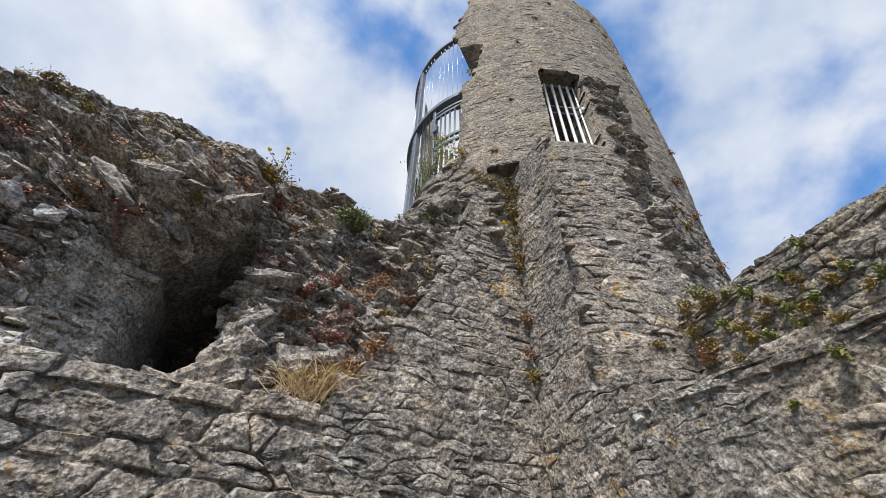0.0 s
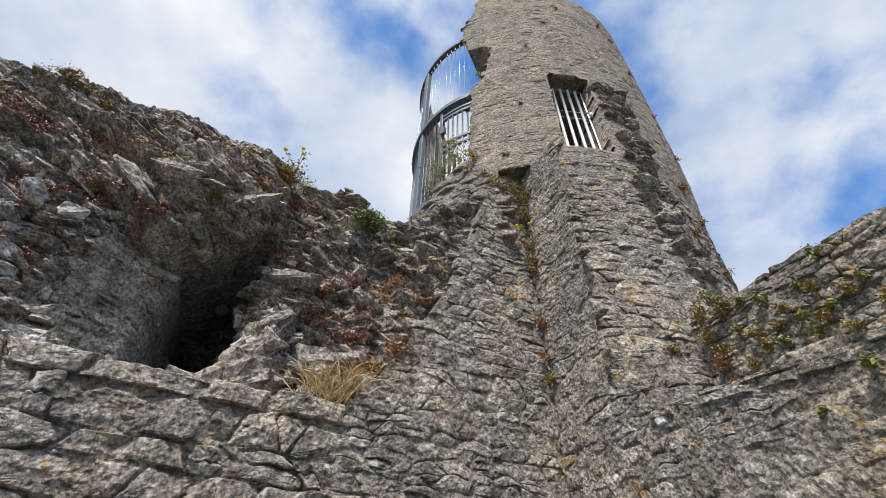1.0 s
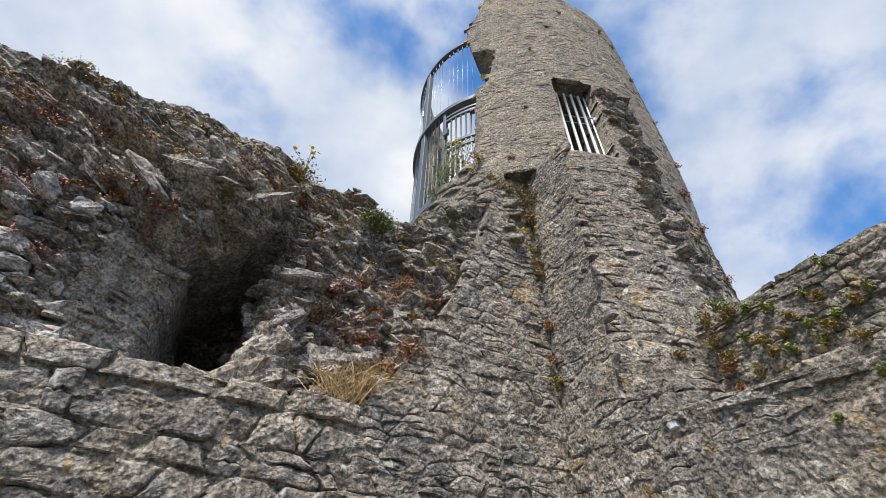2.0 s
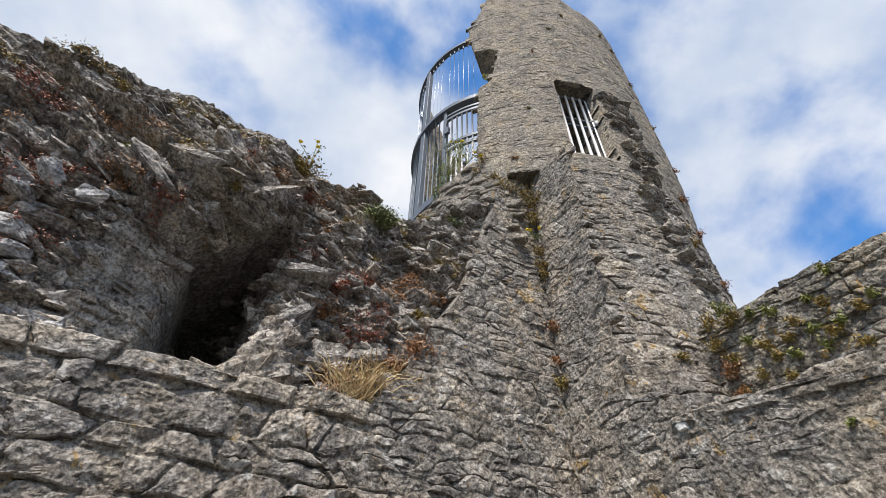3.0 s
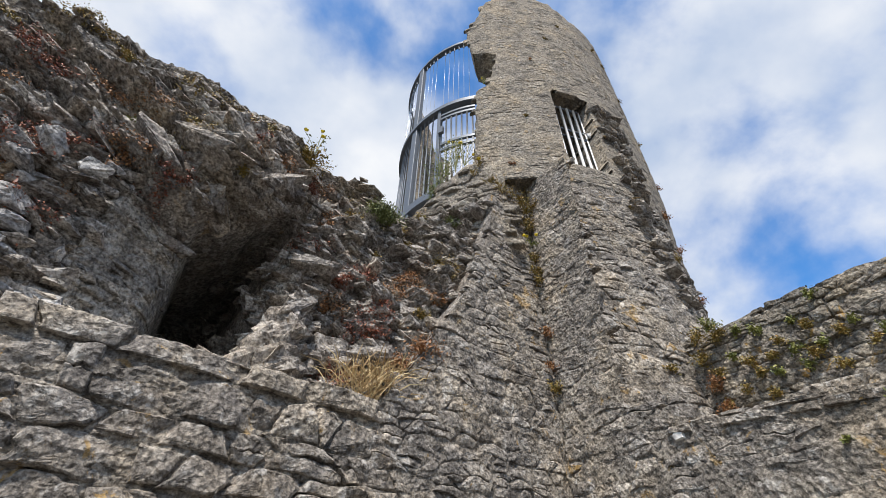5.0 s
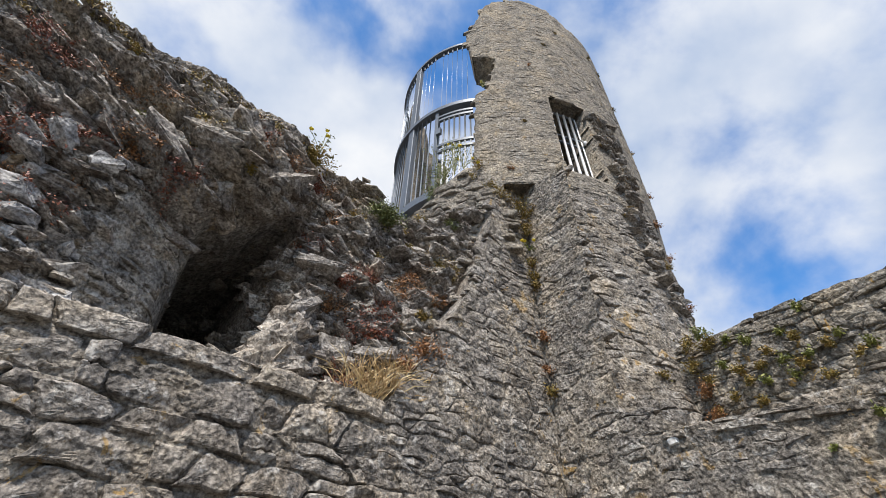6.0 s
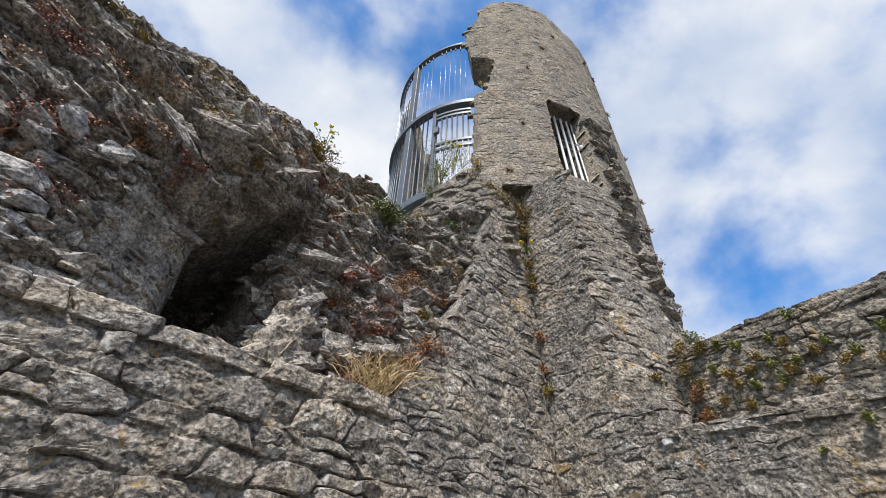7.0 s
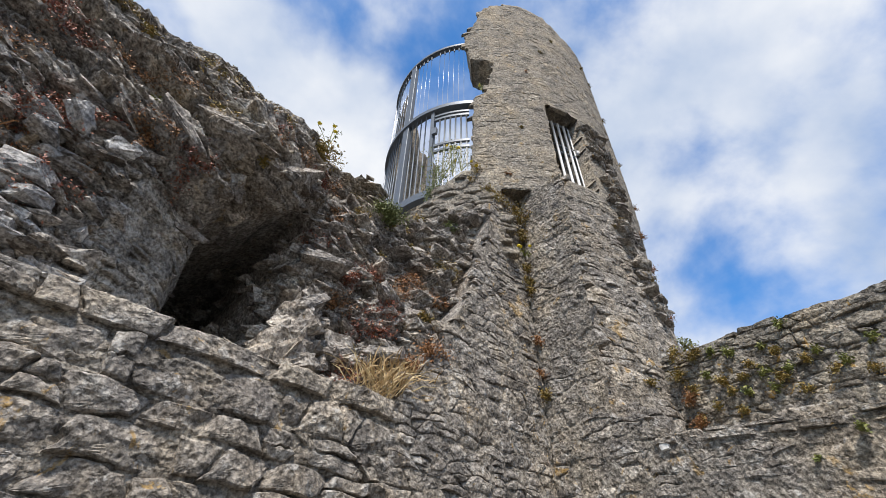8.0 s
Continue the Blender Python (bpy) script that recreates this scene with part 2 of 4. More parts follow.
def rubble_cells(u0, u1, v0, v1, width, height, seed, wild=0.5):
    """Roughly coursed rubble: a list of (centre, polygon) that fill a rectangle, with wavy beds, slanting ends and split stones."""
    rnd = random.Random(seed)
    beds, v = [], v0
    while v < v1 + height * 0.4:
        beds.append((v, rnd.uniform(0, 90)))
        v += height * rnd.uniform(0.55, 1.5)

    def bed(k, u):
        base, o = beds[k]
        return base + height * wild * (0.45 * noise.noise(Vector((u / width * 0.45 + o, o, 0))) + 0.28 * noise.noise(Vector((u / width * 1.3 + o, 0, o))))

    cells = []
    for k in range(len(beds) - 1):
        u = u0 - width * rnd.random()
        lean0 = 0.0
        while u < u1:
            w = width * (rnd.uniform(0.35, 0.8) if rnd.random() < 0.4 else rnd.uniform(0.8, 1.7))
            lean1 = rnd.uniform(-0.35, 0.35) * height * (0.6 + wild)
            steps = 6
            bot, top = [], []
            for s in range(steps + 1):
                a = s / steps
                ub = u - lean0 + (w + lean0 - lean1) * a
                ut = u + lean0 + (w - lean0 + lean1) * a
                bot.append((ub, bed(k, ub)))
                top.append((ut, bed(k + 1, ut)))
            r = rnd.random()
            tall = top[3][1] - bot[3][1]
            if tall > 0.02:
                if r < 0.22 and tall > height * 0.7:
                    f = rnd.uniform(0.35, 0.65)
                    mid = [(p[0] + (q[0] - p[0]) * f, p[1] + (q[1] - p[1]) * f + height * 0.1 * rnd.uniform(-1, 1)) for p, q in zip(bot, top)]
                    pieces = [bot + mid[::-1], mid + top[::-1]]
                else:
                    pieces = [bot + top[::-1]]
                for poly in pieces:
                    c = (sum(p[0] for p in poly) / len(poly), sum(p[1] for p in poly) / len(poly))
                    if c[0] > u0 - width * 0.3 and c[0] < u1 + width * 0.3:
                        cells.append((c, poly))
            u += w
            lean0 = lean1
    return cells


def stone_patch(centre, poly, place, gap, proud, rough, rnd, n=16, low=-0.07, tilt=0.12):
    """One rubble stone on a wall: its outline pulled in by the joint and chipped, its front broken into a few planes and pitted."""
    cx = sum(p[0] for p in poly) / len(poly)
    cy = sum(p[1] for p in poly) / len(poly)
    ring, total, seg = [], 0.0, []
    for i, p in enumerate(poly):
        q = poly[(i + 1) % len(poly)]
        L = math.hypot(q[0] - p[0], q[1] - p[1])
        seg.append((p, q, L))
        total += L
    step, at = total / n, 0.0
    for p, q, L in seg:
        while at < L:
            k = at / L
            ring.append((p[0] + (q[0] - p[0]) * k, p[1] + (q[1] - p[1]) * k))
            at += step
        at -= L
    wide = (max(p[0] for p in poly) - min(p[0] for p in poly)) / 2
    tall = (max(p[1] for p in poly) - min(p[1] for p in poly)) / 2
    sx, sy = max(0.6, 1 - gap / max(wide, 0.01)), max(0.6, 1 - gap / max(tall, 0.01))
    ox, oy = rnd.uniform(0, 50), rnd.uniform(0, 50)
    lift = proud * rnd.uniform(0.15, 1.4)
    planes = [(rnd.uniform(-tilt, tilt) * 1.6, rnd.uniform(-tilt, tilt) * 2.0, lift + proud * rnd.uniform(0.0, 0.35)) for _ in range(4)]
    verts, faces, m = [], [], len(ring)
    rings = ((1.03, None), (1.0, 0.30), (0.95, 0.8), (0.84, 1.0), (0.71, 1.0), (0.57, 1.0), (0.42, 1.0), (0.26, 1.0), (0.12, 1.0)) if n > 24 else ((1.03, None), (1.0, 0.30), (0.94, 0.8), (0.78, 1.0), (0.56, 1.0), (0.30, 1.0)) if n > 13 else ((1.03, None), (1.0, 0.4), (0.88, 1.0), (0.5, 1.0))

    def front(x, y):
        h = min(a * (x - cx) + b * (y - cy) + c for a, b, c in planes)
        h += rough * (noise.noise(Vector((x * 7 + ox, y * 8 + oy, 0))) + 0.7 * noise.noise(Vector((x * 17 + ox, y * 19, oy))) + 0.35 * noise.noise(Vector((x * 33 + oy, y * 35, ox))))
        return h

    for k, (sc, f) in enumerate(rings):
        for u, v in ring:
            wob = 1 + 0.16 * noise.noise(Vector((u * 13 + ox, v * 17 + oy, 3.0))) * min(1, sc)
            x, y = cx + (u - cx) * sx * sc * wob, cy + (v - cy) * sy * sc * wob
            verts.append(place(x, y, low if f is None else low * 0.35 * (1 - f) + front(x, y) - proud * 0.6 * (1 - f)))
        if k:
            for i in range(m):
                j = (i + 1) % m
                faces.append(((k - 1) * m + i, (k - 1) * m + j, k * m + j, k * m + i))
    verts.append(place(cx, cy, front(cx, cy)))
    last = (len(rings) - 1) * m
    faces += [(last + i, last + (i + 1) % m, len(verts) - 1) for i in range(m)]
    return verts, faces


def lay_stones(name, cells, place, near, parent, mat_near, mat_far, gap, proud, rough, seed, n=16, tilt=0.12, keep=None, flat=True):
    """The cells that near() names become stones of their own (300 at most), the others one joined part."""
    rnd = random.Random(seed)
    V, Fc, made = [], [], 0
    for centre, poly in cells:
        if keep:
            poly = keep(centre, poly)
            if not poly or len(poly) < 3:
                continue
        v, f = stone_patch(centre, poly, place, gap, proud, rough, rnd, n, tilt=tilt)
        if made < 300 and near(*centre):
            hold(mesh_object(name, v, f, mat_near, flat=flat), parent)
            made += 1
        else:
            o = len(V)
            V += v
            Fc += [tuple(i + o for i in q) for q in f]
    if V:
        rest = hold(mesh_object("stonework", V, Fc, mat_far, flat=flat), parent)
        tagged(rest, kind="stuff")


def sheet(name, nu, nv, at, material, parent=None, flat=False):
    """A grid of (nu + 1) x (nv + 1) points at(i / nu, j / nv)."""
    V = [at(i / nu, j / nv) for j in range(nv + 1) for i in range(nu + 1)]
    w = nu + 1
    Fc = [(j * w + i, j * w + i + 1, (j + 1) * w + i + 1, (j + 1) * w + i) for j in range(nv) for i in range(nu)]
    ob = mesh_object(name, V, Fc, material, None, flat=flat)
    return hold(ob, parent) if parent else ob


def box_bm(bm, x0, x1, y0, y1, z0, z1):
    m = Matrix.Translation(((x0 + x1) / 2, (y0 + y1) / 2, (z0 + z1) / 2)) @ Matrix.Diagonal((x1 - x0, y1 - y0, z1 - z0, 1))
    bmesh.ops.create_cube(bm, size=1, matrix=m)


def tube(path, radius, sides=8, closed=False):
    """Vertices and faces of a round bar along a list of points."""
    V, Fc = [], []
    path = [Vector(p) for p in path]
    for i, p in enumerate(path):
        a, b = path[max(0, i - 1)], path[min(len(path) - 1, i + 1)]
        d = (b - a).normalized()
        up = Vector((0, 0, 1)) if abs(d.z) < 0.9 else Vector((1, 0, 0))
        x = d.cross(up).normalized()
        y = d.cross(x)
        for k in range(sides):
            t = 2 * math.pi * k / sides
            V.append(p + radius * (math.cos(t) * x + math.sin(t) * y))
    for i in range(len(path) - 1):
        for k in range(sides):
            j = (k + 1) % sides
            Fc.append((i * sides + k, i * sides + j, (i + 1) * sides + j, (i + 1) * sides + k))
    Fc.append(tuple(range(sides)))
    Fc.append(tuple(reversed([(len(path) - 1) * sides + k for k in range(sides)])))
    return V, Fc


def bar(name, path, radius, material, parent, sides=8, label=""):
    v, f = tube(path, radius, sides)
    ob = hold(mesh_object(name, v, f, material, flat=sides == 4), parent)
    if label:
        tagged(ob, label)
    return ob


def facet_field(size, seed, depth, tilt, dip):
    """Angular blocks: every block has its own offset and slope, drawn out along the dip."""
    rnd = random.Random(seed)
    points = []
    c, s = math.cos(dip), math.sin(dip)
    for i in range(int(9.0 / size) + 1):
        for j in range(int(9.0 / size * 2.1) + 1):
            a = -5.5 + size * (i + rnd.random())
            b = -2.0 + size / 2.1 * (j + rnd.random())
            points.append((a, b, rnd.uniform(-depth, depth), rnd.uniform(-tilt, tilt), rnd.uniform(-tilt, tilt)))
    grid = {}
    for p in points:
        grid.setdefault((int(p[0] // size), int(p[1] // (size / 2.1))), []).append(p)

    def field(x, z):
        a, b = c * x - s * (z - 4), s * x + c * (z - 4)
        b += 2.0
        gi, gj = int(a // size), int((b) // (size / 2.1))
        best, bd = None, 1e9
        for di in (-1, 0, 1):
            for dj in (-1, 0, 1):
                for p in grid.get((gi + di, gj + dj), ()):
                    q = (p[0] - a) ** 2 + ((p[1] - b) * 2.1) ** 2
                    if q < bd:
                        best, bd = p, q
        if not best:
            return 0.0
        return best[2] + best[3] * (a - best[0]) + best[4] * (b - best[1])
    return field


bed_flat = facet_field(0.20, 71, 0.012, 0.16, 0.1)
bed_chip = facet_field(0.075, 72, 0.006, 0.16, 0.0)


def rough_bed(u, v):
    """The relief of old mortar and small packing stones, in metres."""
    return bed_flat(u % 7.0 - 4, v % 6.0 + 1) + bed_chip(u % 7.0 - 4, v % 6.0 + 1) + 0.02 * nz(u, 0, v, 2.7) + 0.010 * nz(u, 5, v, 11) + 0.007 * nz(u, 9, v, 27)


# ---------------------------------------------------------------- ground
# never in view; added to close the place and bounce light upward
ground = sheet("ground", 40, 40, lambda u, v: (-2500 + 5000 * u, -2500 + 5000 * v, 0.0), mat_gravel)
tagged(ground, "assumed gravel ground at the foot of the ruin, out of view", "ground", kind="structure")

# ---------------------------------------------------------------- low front wall (runs along x)
A_D, B_S, C_S = 3.33, 2.44, 3.50
A_TOP = ((-9, 2.93), (0.50, 2.93), (0.75, 3.28), (1.00, 3.70), (1.38, 4.40), (1.53, 4.81), (1.72, 5.39), (1.86, 6.1), (2.05, 6.55), (2.6, 6.7))


def a_lean(x, z):
    return 0.03 * max(0.0, z - 3.4)


wall_a = empty("wall_front", (0, A_D, 0), "broken grey limestone rubble wall with rough coping", "wall", kind="structure")


def a_back(u, v):
    x = -5.2 + 7.75 * u
    z = 1.2 + (along(A_TOP, x) - 1.2 - 0.02) * v
    return (x, A_D + a_lean(x, z) + (0.016 if x < 0.6 else 0.007) - (0.9 if x < 0.6 else 0.6) * rough_bed(x, z), z)


sheet("mortar_bed", 560, 330, a_back, mat_mortar, wall_a)
sheet("wall_top", 200, 8, lambda u, v: (-5.2 + 7.75 * u, A_D + a_lean(0, along(A_TOP, -5.2 + 7.75 * u)) + 0.012 + 0.5 * v,
      along(A_TOP, -5.2 + 7.75 * u) - 0.02 + 0.03 * nz(u * 30, v, 0, 1.5)), mat_rock, wall_a)
sheet("wall_foot", 60, 4, lambda u, v: (-5.2 + 7.75 * u, A_D + 0.012 + 0.02 * nz(u * 8, v, 0, 1), 1.25 * v), mat_mortar, wall_a)


def a_keep(c, poly):
    x, z = c
    if z > along(A_TOP, x) - 0.01:
        return None
    poly = clip(poly, 1, 0, B_S - 0.01)
    if x < 0.5:
        poly = clip(poly, 0, 1, 2.92)
    return poly


place_a = lambda u, v, h: (u, A_D + a_lean(u, v) - h, v)
lay_stones("stone", rubble_cells(-5.0, 0.62, 1.80, 2.72, 0.30, 0.175, 11, 0.75), place_a, lambda u, v: u > -2.9, wall_a,
           mat_low, mat_low_far, 0.007, 0.036, 0.018, 12, n=40, tilt=0.20, keep=lambda c, p: clip(p, 0, 1, 2.80))
lay_stones("coping_stone", rubble_cells(-5.0, 0.5, 2.79, 2.96, 0.44, 0.14, 18, 0.25), lambda u, v, h: (u, A_D - h, v), lambda u, v: True, wall_a,
           mat_low, mat_low_far, 0.006, 0.045, 0.012, 19, n=44, tilt=0.10, keep=lambda c, p: clip(clip(p, 0, 1, 2.95 + 0.02 * nz(c[0], 0, 0, 3)), 1, 0, 0.53))
lay_stones("stone", rubble_cells(0.62, B_S, 1.95, 6.6, 0.20, 0.11, 13, 1.15), place_a, lambda u, v: v < 3.4, wall_a,
           mat_low, mat_low_far, 0.003, 0.014, 0.010, 14, n=22, tilt=0.13, keep=a_keep)

# ---------------------------------------------------------------- right wall with its ledge (runs along y)
wall_b = empty("wall_right", (B_S, 0, 0), "grey limestone rubble wall with a sloping ledge on top", "wall", kind="structure")
B_TOP = ((-6, 2.7), (0.9, 2.80), (2.1, 2.93), (2.3, 3.05), (2.62, 3.5), (2.72, 6.62), (3.4, 6.62))


def b_face(y, z, h):
    return (B_S - h, y, z)


def b_bed(y, z):
    return b_face(y, z, -0.001 + 0.6 * rough_bed(y + 9, z))


b_low = lambda y: min(along(B_TOP, y), 3.1) - 0.02
sheet("mortar_bed", 460, 110, lambda u, v: b_bed(3.36 - 6.5 * u, 1.2 + (b_low(3.36 - 6.5 * u) - 1.2) * v), mat_mortar, wall_b)
sheet("mortar_strip", 60, 280, lambda u, v: b_bed(3.36 - 0.74 * u, 3.05 + 3.57 * v), mat_mortar, wall_b)
sheet("wall_foot", 60, 4, lambda u, v: b_face(3.36 - 6.5 * u, 1.25 * v, -0.012), mat_mortar, wall_b)


def b_keep(c, poly):
    if c[1] > along(B_TOP, c[0]) - 0.02:
        return None
    return clip(poly, 1, 0, A_D - 0.005)


lay_stones("stone", rubble_cells(-1.2, 3.33, 1.95, 6.6, 0.25, 0.15, 21, 1.15), b_face, lambda u, v: v < 3.0, wall_b,
           mat_low, mat_low_far, 0.003, 0.010, 0.010, 22, n=24, tilt=0.10, keep=b_keep)


def ledge(u, v):
    y = 2.75 - 5.9 * u
    z0 = along(((-6, 2.7), (0.9, 2.80), (2.1, 2.93), (2.75, 3.0)), y)
    x = B_S + (C_S - B_S + 0.1) * v
    return (x, y, z0 - 0.03 + 0.30 * v + 0.03 * nz(x, y, 1, 2.5) + 0.02 * nz(x, y, 1, 9))


sheet("ledge", 120, 24, ledge, mat_low_far, wall_b)
# one bright quartz stone in the face
ov, of = stone_patch((2.226, 2.83), [(2.18, 2.80), (2.26, 2.79), (2.28, 2.84), (2.23, 2.87), (2.18, 2.85)], b_face, 0.002, 0.05, 0.006, random.Random(3), 14)
hold(mesh_object("white_stone", ov, of, mat_white), wall_b)
# thin slabs along the lip
lip = lambda y: along(((-6, 2.7), (0.9, 2.80), (2.1, 2.93), (2.75, 3.0)), y)
lay_stones("lip_slab", rubble_cells(-1.2, 2.45, -0.10, 0.03, 0.36, 0.05, 27, 0.5), lambda u, v, h: (B_S - h, u, lip(u) + v), lambda u, v: True, wall_b,
           mat_low, mat_low_far, 0.004, 0.024, 0.014, 28, n=18, tilt=0.12)

# ---------------------------------------------------------------- upper right wall, set back
wall_c = empty("wall_upper", (C_S, 0, 0), "upper rubble wall overgrown with small ferns", "wall", kind="structure")


def c_top(y):
    return 4.13 + 0.04 * nz(y, 0, 0, 2.3)


c_face = lambda y, z, h: (C_S - h + 0.05 * (z - 3.3), y, z)
sheet("mortar_bed", 300, 70, lambda u, v: c_face(2.9 - 6.0 * u, 3.0 + (c_top(2.9 - 6.0 * u) - 3.02) * v, -0.012 + rough_bed(6 * u + 3, 3 + 1.1 * v)), mat_mortar, wall_c)
sheet("wall_top", 120, 8, lambda u, v: (C_S + 0.07 + 0.6 * v, 2.9 - 6.0 * u, c_top(2.9 - 6.0 * u) - 0.02 + 0.02 * nz(u * 6, v, 0, 4)), mat_mortar, wall_c)
sheet("wall_back", 10, 4, lambda u, v: (C_S + 0.67, 2.9 - 6.0 * u, 4.1 * v), mat_mortar, wall_c)
lay_stones("stone", rubble_cells(-1.0, 2.7, 3.1, 4.12, 0.18, 0.10, 31, 0.9), c_face, lambda u, v: True, wall_c,
           mat_upper, mat_upper, 0.006, 0.018, 0.012, 32, n=18, tilt=0.2, keep=lambda c, p: p if c[1] < c_top(c[0]) - 0.03 else None)

# ---------------------------------------------------------------- round tower
TX, TY = 4.24, 5.72
T_FOOT, T_CORBEL = 2.4, 6.60


def t_rad(z, deg=-120.0):
    """The tower's radius: a slight batter, flatter low down on the far side."""
    r = along(((2.4, 3.48), (5.2, 3.224), (8.0, 3.14), (9.5, 3.13), (12.0, 3.10), (14.0, 3.06)), z)
    return r - 0.13 * smooth(-97, -80, deg) * (1 - smooth(6.2, 8.2, z))


def t_left(z):
    """Where the broken left edge stands, in degrees round the tower."""
    return along(((6.6, -141.5), (7.2, -140.5), (9.15, -139.5), (9.3, -135), (9.9, -133.5), (10.45, -131.5), (10.62, -140.5), (11.5, -142.5), (12.0, -140), (12.8, -136), (13.5, -132.5)), z) + 0.8 * nz(z, 0, 0, 5)


def t_top(a):
    return along(((-143, 12.9), (-132, 13.3), (-121, 13.63), (-106, 13.5), (-95, 13.15), (-84, 13.2), (-74, 13.2), (-60, 13.0), (-20, 12.0), (40, 10)), a) + 0.10 * nz(a, 0, 0, 0.35)


WIN = (-115.3, -102.0, 7.0, 9.15)


def t_place(u, v, h):
    a = radians(u / 3.14 * 180 / math.pi)
    r = t_rad(v, math.degrees(a)) + h
    return (TX + r * math.cos(a), TY + r * math.sin(a), v)


def arc(deg):
    return radians(deg) * 3.14


tower = empty("round_tower", (TX, TY, 0), "ruined round stone tower with a broken side and ragged top", "tower", kind="structure")


def tower_shell(r_of, thick, a_of, a1, z0, z_of, na, nzz, hole, material, name):
    """A curved wall with thickness, whose cells inside hole() are left out."""
    V, Fc, idx = [], [], {}
    def vert(i, j, k):
        if (i, j, k) not in idx:
            v = j / nzz
            zz = z0 + (13.0 - z0) * v
            a0 = a_of(zz)
            a = a0 + (a1 - a0) * i / na
            z = z0 + (z_of(a) - z0) * v
            a0 = a_of(z)
            a = a0 + (a1 - a0) * i / na
            r = (r_of(z, a) + (0.004 if z > 6.6 else -0.006)) if k == 0 else r_of(z, a) - thick
            r += (0.3 if k == 0 and z > 6.6 else 0.6 if k == 0 else 2.0) * rough_bed(arc(a) + 9, z)
            idx[(i, j, k)] = len(V)
            V.append((TX + r * math.cos(radians(a)), TY + r * math.sin(radians(a)), z))
            mid[(i, j)] = (a, z)
        return idx[(i, j, k)]
    mid = {}
    full = {}
    for i in range(na + 1):
        for j in range(nzz + 1):
            vert(i, j, 0)
    for i in range(na):
        for j in range(nzz):
            a = (mid[(i, j)][0] + mid[(i + 1, j + 1)][0]) / 2
            z = (mid[(i, j)][1] + mid[(i + 1, j + 1)][1]) / 2
            full[(i, j)] = not hole(a, z)
    for (i, j), on in full.items():
        if not on:
            continue
        Fc.append((vert(i, j, 0), vert(i + 1, j, 0), vert(i + 1, j + 1, 0), vert(i, j + 1, 0)))
        Fc.append((vert(i, j, 1), vert(i, j + 1, 1), vert(i + 1, j + 1, 1), vert(i + 1, j, 1)))
        for di, dj, p, q in ((-1, 0, (i, j), (i, j + 1)), (1, 0, (i + 1, j), (i + 1, j + 1)), (0, -1, (i, j), (i + 1, j)), (0, 1, (i, j + 1), (i + 1, j + 1))):
            if not full.get((i + di, j + dj), False):
                Fc.append((vert(*p, 0), vert(*q, 0), vert(*q, 1), vert(*p, 1)))
    return hold(mesh_object(name, V, Fc, material, flat=False), tower)


in_window = lambda a, z: WIN[0] < a < WIN[1] and WIN[2] < z < WIN[3]
shell = tower_shell(t_rad, 0.62, t_left, 60.0, T_CORBEL, t_top, 330, 100, in_window, mat_tower_mortar, "wall_core")


def lower_start(z):
    """The angle at which the round face comes out of the right wall's plane."""
    c = (B_S - TX) / t_rad(z)
    return -math.degrees(math.acos(max(-1, min(1, c))))


tower_shell(t_rad, 0.9, lower_start, -20.0, T_FOOT, lambda a: T_CORBEL + 0.05, 260, 130, lambda a, z: False, mat_mortar, "lower_core")
# low ring of masonry left standing under the railing
RING_TOP = ((-158, 6.25), (-152, 6.55), (-147, 6.85), (-143, 7.05), (-130, 7.05))
tower_shell(t_rad, 0.6, lambda z: -157.0, -133.0, 5.2, lambda a: along(RING_TOP, a), 60, 40, lambda a, z: False, mat_tower_mortar, "ring_core")
lay_stones("stone", rubble_cells(arc(-157), arc(-134), 5.3, 7.0, 0.30, 0.11, 45, 0.7), t_place, lambda u, v: False, tower,
           mat_tower, mat_tower_far, 0.006, 0.035, 0.012, 46, n=16, tilt=0.2,
           keep=lambda c, p: p if c[1] < along(RING_TOP, math.degrees(c[0] / 3.14)) - 0.03 and not (c[1] > T_CORBEL and math.degrees(c[0] / 3.14) > t_left(c[1])) else None)
# the underside that spans the corner
sheet("corbel_underside", 40, 12, lambda u, v: (TX + (t_rad(6.6) - 0.01 - 1.6 * v) * math.cos(radians(-134 + 31 * u)),
      TY + (t_rad(6.6) - 0.01 - 1.6 * v) * math.sin(radians(-134 + 31 * u)), T_CORBEL + 0.004 + 0.01 * nz(u * 5, v * 3, 0, 2)), mat_tower_mortar, tower)


def t_keep(c, poly):
    a, z = math.degrees(c[0] / 3.14), c[1]
    if a < t_left(z) + 0.6 or z > t_top(a) - 0.04 or z < T_CORBEL:
        return None
    if WIN[0] - 0.2 < a < WIN[1] + 0.2 and WIN[2] - 0.02 < z < WIN[3] + 0.02:
        return None
    if WIN[2] < z < WIN[3]:
        poly = clip(poly, 1, 0, arc(WIN[0])) if a < WIN[0] else clip(poly, -1, 0, -arc(WIN[1]))
    elif WIN[0] < a < WIN[1]:
        poly = clip(poly, 0, 1, WIN[2]) if z < WIN[2] else clip(poly, 0, -1, -WIN[3])
    return clip(poly, 0, -1, -T_CORBEL)


lay_stones("stone", rubble_cells(arc(-144), arc(-28), T_CORBEL, 13.9, 0.24, 0.10, 41, 0.9), t_place, lambda u, v: v < 8.6 and u < arc(-92), tower,
           mat_tower, mat_tower_far, 0.002, 0.007, 0.006, 42, n=13, tilt=0.05, keep=t_keep, flat=False)


